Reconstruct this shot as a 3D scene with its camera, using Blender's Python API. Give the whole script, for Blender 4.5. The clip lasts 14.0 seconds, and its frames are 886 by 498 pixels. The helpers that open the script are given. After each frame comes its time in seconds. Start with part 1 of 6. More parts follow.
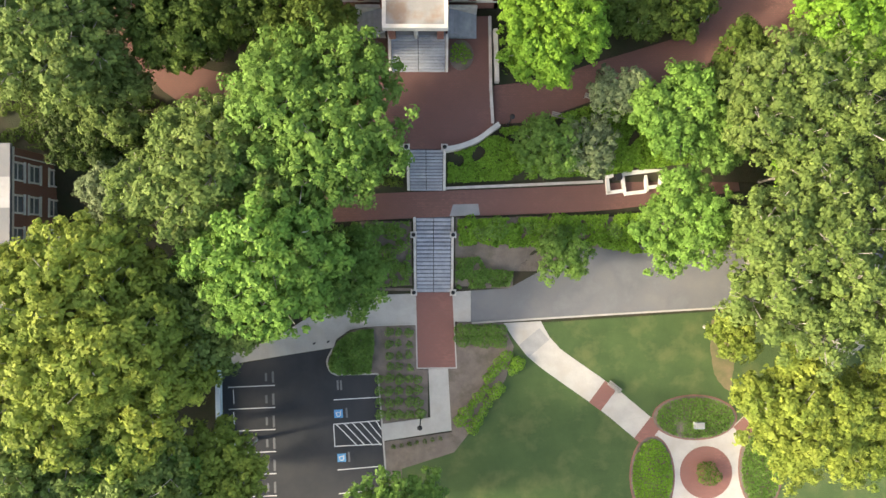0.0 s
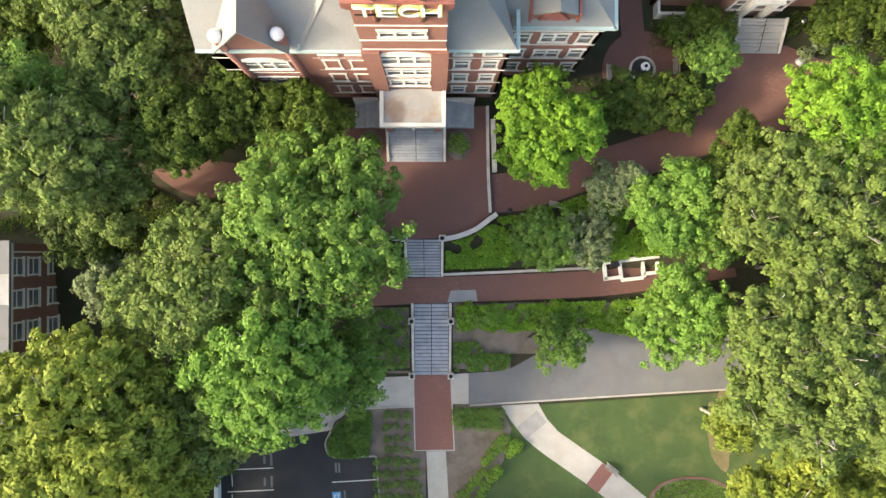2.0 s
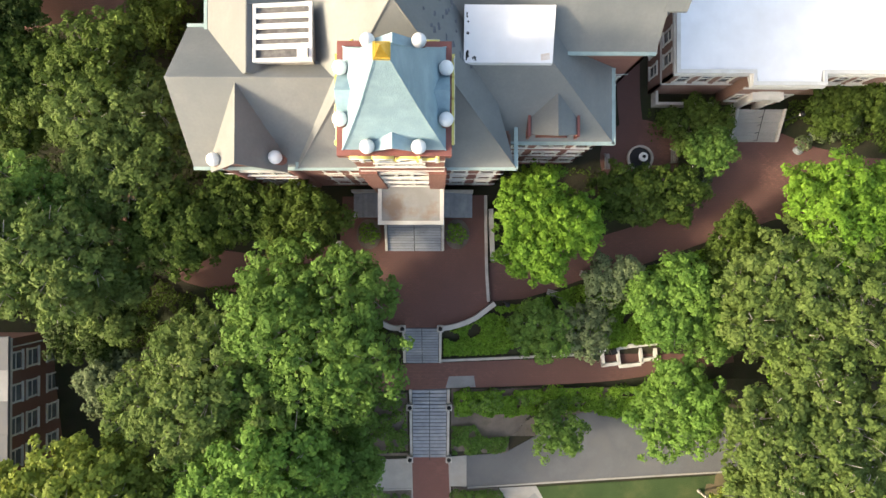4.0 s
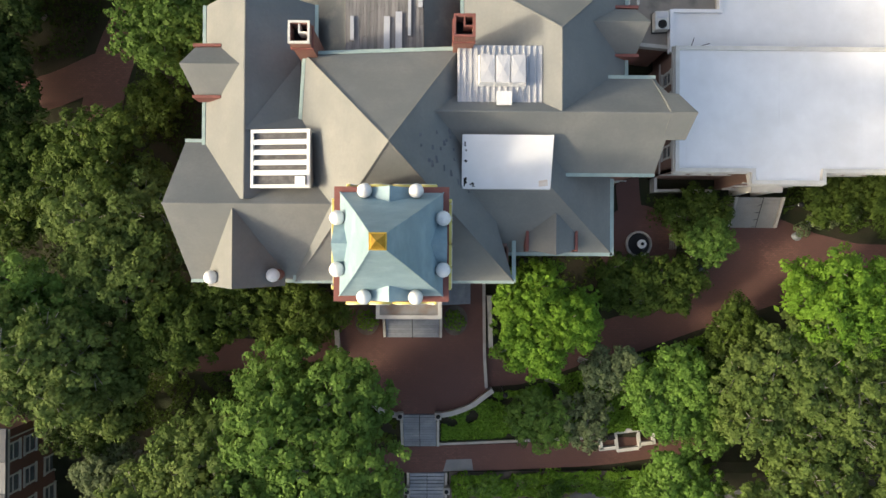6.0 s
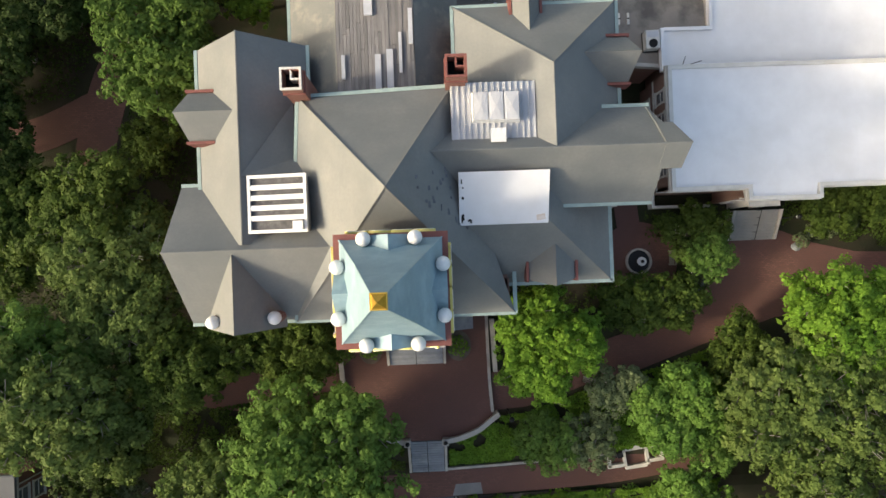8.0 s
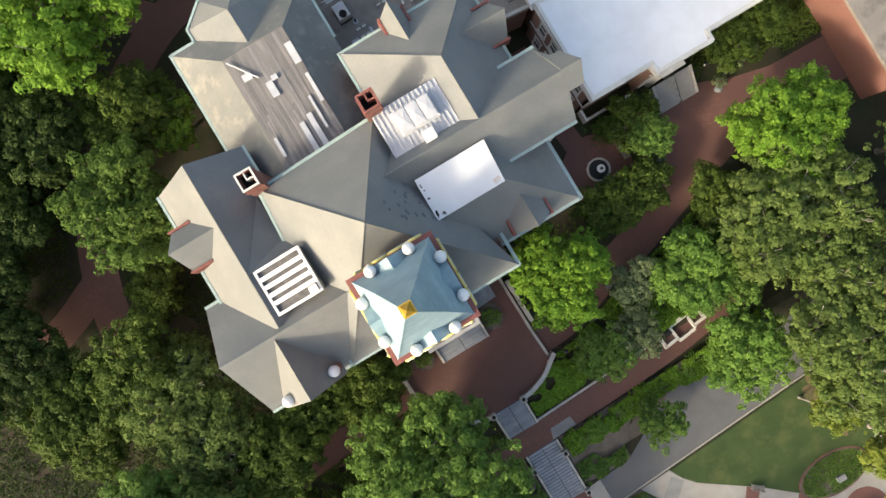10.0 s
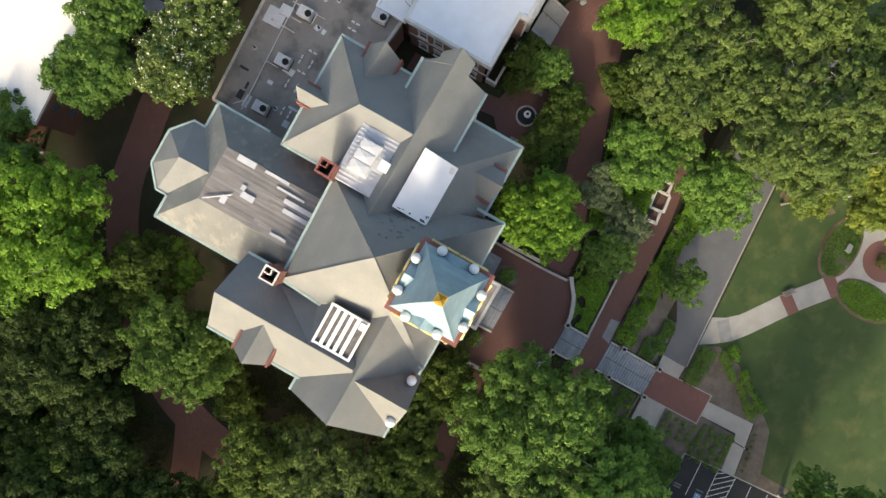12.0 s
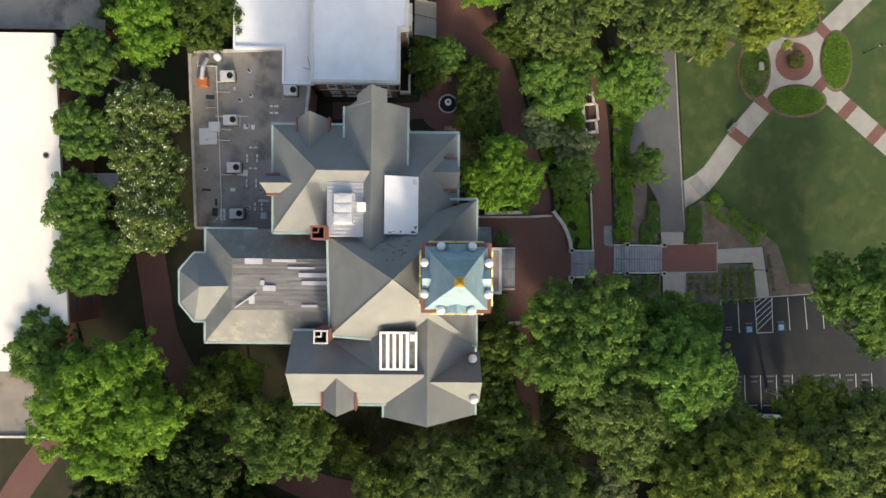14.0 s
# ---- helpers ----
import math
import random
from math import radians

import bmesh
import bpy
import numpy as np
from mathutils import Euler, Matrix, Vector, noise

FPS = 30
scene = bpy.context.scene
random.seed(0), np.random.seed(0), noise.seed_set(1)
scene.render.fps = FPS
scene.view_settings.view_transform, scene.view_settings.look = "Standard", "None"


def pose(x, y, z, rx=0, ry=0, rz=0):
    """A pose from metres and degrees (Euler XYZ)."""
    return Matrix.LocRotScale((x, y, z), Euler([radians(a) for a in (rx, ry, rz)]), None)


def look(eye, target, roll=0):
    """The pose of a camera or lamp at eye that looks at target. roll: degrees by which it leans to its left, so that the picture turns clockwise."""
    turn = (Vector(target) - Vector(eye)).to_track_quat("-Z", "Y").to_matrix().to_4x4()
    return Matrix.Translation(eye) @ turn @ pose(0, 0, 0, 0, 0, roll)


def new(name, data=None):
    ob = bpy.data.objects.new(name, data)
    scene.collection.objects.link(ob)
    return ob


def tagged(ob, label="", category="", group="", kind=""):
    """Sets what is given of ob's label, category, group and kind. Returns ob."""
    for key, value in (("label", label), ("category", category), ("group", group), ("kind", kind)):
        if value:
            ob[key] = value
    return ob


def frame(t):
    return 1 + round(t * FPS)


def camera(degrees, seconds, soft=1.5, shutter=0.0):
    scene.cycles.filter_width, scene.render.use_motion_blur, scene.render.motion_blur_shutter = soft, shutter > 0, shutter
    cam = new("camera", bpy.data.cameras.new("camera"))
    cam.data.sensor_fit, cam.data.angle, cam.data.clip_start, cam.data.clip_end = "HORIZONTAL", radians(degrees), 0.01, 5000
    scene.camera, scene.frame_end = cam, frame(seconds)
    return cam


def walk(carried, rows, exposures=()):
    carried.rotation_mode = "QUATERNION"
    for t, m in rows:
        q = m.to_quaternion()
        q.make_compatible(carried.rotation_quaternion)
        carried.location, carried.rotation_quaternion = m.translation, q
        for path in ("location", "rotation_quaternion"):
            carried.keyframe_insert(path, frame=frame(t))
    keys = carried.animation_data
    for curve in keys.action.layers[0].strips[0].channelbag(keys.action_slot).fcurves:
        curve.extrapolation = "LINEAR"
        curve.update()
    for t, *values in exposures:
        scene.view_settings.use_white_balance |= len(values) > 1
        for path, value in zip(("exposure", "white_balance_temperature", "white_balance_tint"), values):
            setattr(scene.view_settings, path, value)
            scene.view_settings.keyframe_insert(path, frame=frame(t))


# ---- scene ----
cam = camera(73.7, 14.0)
# seconds, x, y, z, heading of a camera that looks straight down
PATH = [
    (0.0, 0.00, 0.00, 73.00, 0.00),
    (0.5, 0.08, 2.55, 73.00, 0.06),
    (1.0, 0.09, 5.10, 73.37, -0.10),
    (1.5, 0.20, 7.67, 73.27, -0.04),
    (2.0, 0.26, 10.23, 73.31, 0.01),
    (2.5, 0.29, 12.74, 73.40, 0.02),
    (3.0, 0.35, 15.34, 73.44, 0.04),
    (5.5, 0.59, 28.04, 73.72, 0.27),
    (6.0, 0.63, 30.39, 73.62, 0.32),
    (6.5, 0.64, 31.90, 73.58, 0.27),
    (7.0, 0.66, 32.68, 73.56, 0.30),
    (7.5, 0.67, 33.18, 73.52, 0.29),
    (8.0, 0.67, 33.38, 73.62, -2.10),
    (10.5, 0.98, 33.02, 82.57, -38.80),
    (11.0, 0.79, 33.00, 85.14, -45.91),
    (11.5, 0.77, 33.05, 87.63, -53.11),
    (12.0, 0.61, 33.10, 89.80, -60.38),
    (12.5, 0.53, 33.13, 92.23, -67.64),
    (13.0, 0.40, 33.23, 94.61, -74.91),
    (13.5, 0.30, 33.26, 96.98, -82.17),
    (14.0, 0.31, 33.26, 99.22, -89.45),
]
TILT_X, TILT_Y = 0.429, -0.666
walk(cam, [(t, pose(x, y, z, 0, 0, h) @ pose(0, 0, 0, TILT_X, 0, 0) @ pose(0, 0, 0, 0, TILT_Y, 0)) for t, x, y, z, h in PATH],
     [(0.0, 2.32, 7200, 8), (3.2, 2.1, 7200, 8), (5.5, 1.16, 7000, 7), (8.0, 1.07, 7000, 7), (10.5, 1.44, 7000, 8), (14.0, 1.04, 6900, 7)])

# ---- world, sun ----
SUN_ELEV, SUN_AZ = 25.5, 258.0  # degrees; azimuth clockwise from +y
world = bpy.data.worlds.new("sky_world")
scene.world = world
world.use_nodes = True
wn = world.node_tree
sky = wn.nodes.new("ShaderNodeTexSky")
sky.sky_type = "NISHITA"
sky.sun_disc = False
sky.sun_elevation = radians(SUN_ELEV)
sky.sun_rotation = radians(SUN_AZ)
sky.air_density, sky.dust_density, sky.ozone_density = 1.0, 4.2, 0.6
wn.links.new(sky.outputs[0], wn.nodes["Background"].inputs[0])
wn.nodes["Background"].inputs[1].default_value = 0.15
sun_data = bpy.data.lights.new("sun", "SUN")
sun_data.energy, sun_data.angle, sun_data.color = 1.75, radians(5), (1.0, 0.89, 0.72)
sun = new("sun", sun_data)
_a, _e = radians(SUN_AZ), radians(SUN_ELEV)
sun_dir = Vector((math.sin(_a) * math.cos(_e), math.cos(_a) * math.cos(_e), math.sin(_e)))
sun.matrix_world = look(sun_dir * 150, (0, 0, 0))

# ---- materials ----
MATS = {}


def mat(name, c1, c2, scale=1.0, rough=0.8, bump=0.0, metal=0.0, fine=12.0, stain=None, stain_scale=0.15, stain_amount=0.5,
        island=0.0, objrand=0.0, translucent=0.0, spec=0.3, stretch=(1, 1, 1)):
    """Two colours mixed by noise at two scales, optional stains, random tone per piece, bump."""
    m = bpy.data.materials.new(name)
    m.use_nodes = True
    nt = m.node_tree
    N, L = nt.nodes, nt.links
    bsdf = N["Principled BSDF"]
    geo = N.new("ShaderNodeNewGeometry")
    mp = N.new("ShaderNodeMapping")
    mp.inputs["Scale"].default_value = stretch
    L.new(geo.outputs["Position"], mp.inputs["Vector"])

    def noise_tex(s, detail=4.0):
        n = N.new("ShaderNodeTexNoise")
        n.inputs["Scale"].default_value = s
        n.inputs["Detail"].default_value = detail
        n.inputs["Roughness"].default_value = 0.6
        L.new(mp.outputs[0], n.inputs["Vector"])
        return n.outputs[0]

    def ramp(src, lo, hi):
        r = N.new("ShaderNodeMapRange")
        r.inputs["From Min"].default_value, r.inputs["From Max"].default_value = lo, hi
        L.new(src, r.inputs["Value"])
        return r.outputs[0]

    def mix(fac, a, b):
        x = N.new("ShaderNodeMix")
        x.data_type = "RGBA"
        if isinstance(fac, float):
            x.inputs[0].default_value = fac
        else:
            L.new(fac, x.inputs[0])
        for sock, v in ((x.inputs[6], a), (x.inputs[7], b)):
            if isinstance(v, tuple):
                sock.default_value = (*v, 1)
            else:
                L.new(v, sock)
        return x.outputs[2]

    def math_node(op, a, b):
        x = N.new("ShaderNodeMath")
        x.operation = op
        for sock, v in ((x.inputs[0], a), (x.inputs[1], b)):
            if isinstance(v, (int, float)):
                sock.default_value = v
            else:
                L.new(v, sock)
        return x.outputs[0]

    col = mix(ramp(noise_tex(scale), 0.35, 0.65), c1, c2)
    grain = ramp(noise_tex(fine, 3.0), 0.2, 0.8)
    col = mix(math_node("MULTIPLY", grain, 0.28), col, tuple(c * 0.55 for c in c2))
    if stain:
        col = mix(math_node("MULTIPLY", ramp(noise_tex(stain_scale, 5.0), 0.5, 0.68), stain_amount), col, stain)
    if island or objrand:
        hsv = N.new("ShaderNodeHueSaturation")
        if island:
            src, amt = geo.outputs["Random Per Island"], island
        else:
            src, amt = N.new("ShaderNodeObjectInfo").outputs["Random"], objrand
        v = N.new("ShaderNodeMapRange")
        v.inputs["To Min"].default_value, v.inputs["To Max"].default_value = 1 - amt, 1 + amt
        L.new(src, v.inputs["Value"])
        L.new(v.outputs[0], hsv.inputs["Value"])
        L.new(col, hsv.inputs["Color"])
        col = hsv.outputs[0]
    L.new(col, bsdf.inputs["Base Color"])
    bsdf.inputs["Roughness"].default_value = rough
    bsdf.inputs["Metallic"].default_value = metal
    bsdf.inputs["Specular IOR Level"].default_value = spec
    if bump:
        b = N.new("ShaderNodeBump")
        b.inputs["Strength"].default_value = bump
        b.inputs["Distance"].default_value = 0.05
        L.new(grain, b.inputs["Height"])
        L.new(b.outputs[0], bsdf.inputs["Normal"])
    if translucent:
        tr = N.new("ShaderNodeBsdfTranslucent")
        L.new(col, tr.inputs["Color"])
        ms = N.new("ShaderNodeMixShader")
        ms.inputs[0].default_value = translucent
        L.new(bsdf.outputs[0], ms.inputs[1])
        L.new(tr.outputs[0], ms.inputs[2])
        L.new(ms.outputs[0], N["Material Output"].inputs["Surface"])
    MATS[name] = m
    return m


def brick_mat(name, c1, c2, mortar, scale, rough=0.85, stain=None, vertical=False):
    """Small laid bricks: joints from the Brick Texture, tone varied by noise."""
    m = mat(name, c1, c2, scale=0.5, rough=rough, fine=9.0, stain=stain, stain_amount=0.55)
    nt = m.node_tree
    N, L = nt.nodes, nt.links
    bsdf = N["Principled BSDF"]
    src = bsdf.inputs["Base Color"].links[0].from_socket
    br = N.new("ShaderNodeTexBrick")
    br.inputs["Scale"].default_value = scale
    br.inputs["Mortar Size"].default_value = 0.018
    br.inputs["Brick Width"].default_value = 0.42
    br.inputs["Row Height"].default_value = 0.21 if not vertical else 0.15
    br.inputs["Mortar"].default_value = (*mortar, 1)
    br.inputs["Color2"].default_value = (*tuple(c * 0.82 for c in c1), 1)
    L.new(src, br.inputs["Color1"])
    geo = N.new("ShaderNodeNewGeometry")
    if vertical:
        sp = N.new("ShaderNodeSeparateXYZ")
        cb = N.new("ShaderNodeCombineXYZ")
        ad = N.new("ShaderNodeMath")
        L.new(geo.outputs["Position"], sp.inputs[0])
        L.new(sp.outputs[0], ad.inputs[0])
        L.new(sp.outputs[1], ad.inputs[1])
        L.new(ad.outputs[0], cb.inputs[0])
        L.new(sp.outputs[2], cb.inputs[1])
        L.new(cb.outputs[0], br.inputs["Vector"])
    else:
        L.new(geo.outputs["Position"], br.inputs["Vector"])
    L.new(br.outputs["Color"], bsdf.inputs["Base Color"])
    return m


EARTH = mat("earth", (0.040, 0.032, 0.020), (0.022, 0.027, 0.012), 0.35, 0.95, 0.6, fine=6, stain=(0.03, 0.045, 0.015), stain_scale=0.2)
LAWN = mat("lawn_grass", (0.034, 0.062, 0.020), (0.050, 0.082, 0.026), 0.22, 0.95, 0.7, fine=8, stain=(0.12, 0.125, 0.045), stain_scale=0.3, stain_amount=0.42)
MULCH = mat("mulch", (0.165, 0.135, 0.110), (0.125, 0.104, 0.088), 0.8, 0.95, 0.8, fine=10, stain=(0.05, 0.05, 0.03), stain_scale=0.5)
ASPHALT = mat("asphalt_dark", (0.032, 0.034, 0.038), (0.024, 0.026, 0.030), 0.5, 0.9, 0.3, fine=25, stain=(0.055, 0.055, 0.055), stain_scale=0.25, stain_amount=0.4)
ROADTOP = mat("asphalt_worn", (0.132, 0.136, 0.142), (0.105, 0.109, 0.116), 0.4, 0.9, 0.3, fine=20, stain=(0.19, 0.18, 0.17), stain_scale=0.2, stain_amount=0.45)
CONCRETE = mat("concrete_pale", (0.355, 0.34, 0.312), (0.29, 0.28, 0.26), 0.5, 0.85, 0.2, fine=15, stain=(0.27, 0.245, 0.21), stain_scale=0.35)
CONC_GREY = mat("concrete_grey", (0.26, 0.26, 0.255), (0.21, 0.21, 0.21), 0.6, 0.85, 0.2, fine=12)
STEP = mat("stone_steps", (0.33, 0.345, 0.37), (0.25, 0.265, 0.29), 0.9, 0.8, 0.3, fine=12, stain=(0.42, 0.42, 0.42), stain_scale=0.6, objrand=0.08)
# dark tone that paints the shadow and wear lines behind the step treads
STEP_SHADE = mat("dark_gap_shade", (0.15, 0.16, 0.18), (0.12, 0.125, 0.14), 0.9, 0.85, 0.3)
WALLSTONE = mat("wall_stone", (0.50, 0.47, 0.42), (0.40, 0.37, 0.33), 0.9, 0.8, 0.25, fine=10, stain=(0.24, 0.22, 0.19), stain_scale=0.8)
PAVING = brick_mat("brick_paving", (0.155, 0.076, 0.064), (0.122, 0.062, 0.054), (0.10, 0.062, 0.05), 1.0, stain=(0.21, 0.105, 0.078))
PAVING_RED = brick_mat("brick_paving_new", (0.185, 0.084, 0.070), (0.155, 0.073, 0.062), (0.14, 0.08, 0.065), 1.0, stain=(0.23, 0.11, 0.085))
BRICK = brick_mat("brick_wall", (0.228, 0.094, 0.074), (0.188, 0.080, 0.064), (0.25, 0.15, 0.12), 1.0, stain=(0.17, 0.05, 0.035), vertical=True)
BRICK_DULL = brick_mat("brick_wall_dull", (0.21, 0.095, 0.068), (0.175, 0.082, 0.06), (0.16, 0.11, 0.09), 1.0, stain=(0.10, 0.05, 0.04), vertical=True)
BRICK_PALE = brick_mat("brick_wall_pale", (0.27, 0.15, 0.115), (0.23, 0.13, 0.10), (0.27, 0.2, 0.16), 1.0, stain=(0.19, 0.11, 0.09), vertical=True)
SLATE = mat("slate_roof", (0.192, 0.196, 0.188), (0.152, 0.161, 0.161), 0.30, 0.6, 0.15, fine=4, stain=(0.125, 0.135, 0.135), stain_scale=0.16, stain_amount=0.6, spec=0.5)
SLATE_OLD = mat("slate_roof_stained", (0.172, 0.176, 0.166), (0.132, 0.140, 0.136), 0.30, 0.65, 0.35, fine=7, stain=(0.30, 0.285, 0.235), stain_scale=0.7, stain_amount=0.45, spec=0.45)
SPIRE = mat("spire_slate", (0.26, 0.375, 0.42), (0.215, 0.32, 0.37), 0.8, 0.55, 0.3, fine=8, stain=(0.35, 0.48, 0.52), stain_scale=0.5, spec=0.45)
GUTTER = mat("gutter_copper_green", (0.34, 0.43, 0.41), (0.27, 0.36, 0.35), 1.0, 0.6, 0.1)
MEMBRANE = mat("white_membrane", (0.80, 0.80, 0.81), (0.76, 0.76, 0.77), 0.15, 0.6, 0.0, fine=0.4, stain=(0.66, 0.655, 0.64), stain_scale=0.22, stain_amount=0.5)
CREAM_ROOF = mat("cream_roof", (0.80, 0.76, 0.70), (0.75, 0.71, 0.65), 0.12, 0.7, 0.1, fine=3, stain=(0.68, 0.63, 0.56), stain_scale=0.1)
GRAVEL_ROOF = mat("grey_roof", (0.275, 0.248, 0.218), (0.215, 0.196, 0.175), 0.25, 0.9, 0.3, fine=9, stain=(0.085, 0.08, 0.075), stain_scale=0.28, stain_amount=0.85)
TRIM = mat("stone_trim", (0.66, 0.645, 0.60), (0.58, 0.565, 0.52), 0.7, 0.7, 0.15, fine=9, stain=(0.42, 0.40, 0.36), stain_scale=0.5)
# base greys lowered to carry the shade on this roof; stains are its own
PORCH_TOP = mat("porch_roof_top", (0.33, 0.325, 0.31), (0.26, 0.255, 0.245), 0.5, 0.75, 0.15, fine=9, stain=(0.24, 0.165, 0.115), stain_scale=0.42, stain_amount=0.8)
WHITE = mat("white_paint", (0.80, 0.80, 0.78), (0.74, 0.74, 0.72), 0.8, 0.5, 0.05, fine=12)
BALL = mat("ball_paint", (0.84, 0.83, 0.81), (0.76, 0.75, 0.73), 2.0, 0.45, 0.05, fine=9)
YELLOW = mat("yellow_paint", (0.78, 0.70, 0.22), (0.70, 0.62, 0.18), 1.5, 0.55)
GOLD = mat("gilded_metal", (0.85, 0.58, 0.12), (0.70, 0.44, 0.08), 2.0, 0.35, metal=0.8)
DARK = mat("dark_void", (0.012, 0.012, 0.013), (0.018, 0.017, 0.016), 1.0, 0.9)
GLASS = mat("window_glass", (0.09, 0.105, 0.115), (0.17, 0.185, 0.19), 0.6, 0.08, spec=0.6)
PLANK = mat("deck_boards", (0.26, 0.245, 0.235), (0.18, 0.172, 0.168), 0.7, 0.85, 0.3, fine=8, stain=(0.12, 0.115, 0.11), stain_scale=0.4, objrand=0.22, stretch=(3, 0.4, 1))
METAL = mat("white_metal", (0.52, 0.53, 0.555), (0.45, 0.46, 0.485), 0.7, 0.45, 0.1, fine=5, stain=(0.50, 0.50, 0.52), stain_scale=0.5)
COPING = mat("red_coping", (0.24, 0.090, 0.076), (0.19, 0.074, 0.064), 1.0, 0.7, 0.1)
LINE = mat("line_paint", (0.62, 0.62, 0.60), (0.48, 0.48, 0.47), 3.0, 0.8, fine=20)
BLUE = mat("blue_paint", (0.10, 0.30, 0.52), (0.08, 0.25, 0.45), 2.0, 0.8)
BLUE_WALL = mat("pale_blue_wall", (0.42, 0.50, 0.55), (0.34, 0.42, 0.48), 0.7, 0.8)
IRON = mat("black_iron", (0.02, 0.02, 0.022), (0.03, 0.03, 0.03), 2.0, 0.5, metal=0.6)
ACBOX = mat("appliance_paint", (0.60, 0.585, 0.54), (0.52, 0.505, 0.47), 1.5, 0.5, 0.05)
WOOD = mat("weathered_wood", (0.33, 0.31, 0.28), (0.25, 0.235, 0.21), 1.5, 0.85, 0.2)
BARK = mat("bark", (0.36, 0.335, 0.30), (0.26, 0.24, 0.21), 2.0, 0.95, 0.8, fine=14)
BOULDER = mat("pale_boulder", (0.27, 0.29, 0.30), (0.20, 0.22, 0.23), 1.2, 0.9, 0.5)
ORANGE = mat("orange_unit", (0.55, 0.16, 0.05), (0.40, 0.12, 0.05), 1.0, 0.6)
PETAL = mat("white_blossom", (0.72, 0.70, 0.60), (0.60, 0.58, 0.46), 1.0, 0.7, translucent=0.2)
LEAF = {}
for kind_, c1_, c2_, through_ in (
        ("oak", (0.138, 0.232, 0.048), (0.102, 0.190, 0.038), 0.42),
        ("pale", (0.152, 0.208, 0.056), (0.112, 0.170, 0.041), 0.42),
        ("yellow", (0.240, 0.285, 0.050), (0.165, 0.225, 0.040), 0.42),
        ("bright", (0.180, 0.315, 0.036), (0.132, 0.255, 0.030), 0.42),
        ("fresh", (0.172, 0.290, 0.056), (0.120, 0.230, 0.042), 0.42),
        ("mid", (0.108, 0.178, 0.034), (0.078, 0.142, 0.026), 0.40),
        # dark and deep: woodland shade is mixed into these two leaf colours
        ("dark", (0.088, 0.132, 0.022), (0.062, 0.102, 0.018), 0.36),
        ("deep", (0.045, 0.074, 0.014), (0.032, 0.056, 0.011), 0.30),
        ("grey", (0.150, 0.190, 0.090), (0.118, 0.155, 0.074), 0.34)):
    LEAF[kind_] = mat("leaf_" + kind_, c1_, c2_, 0.22, 0.7, fine=0.9, island=0.24, translucent=through_, spec=0.15)

# ---- mesh helpers ----


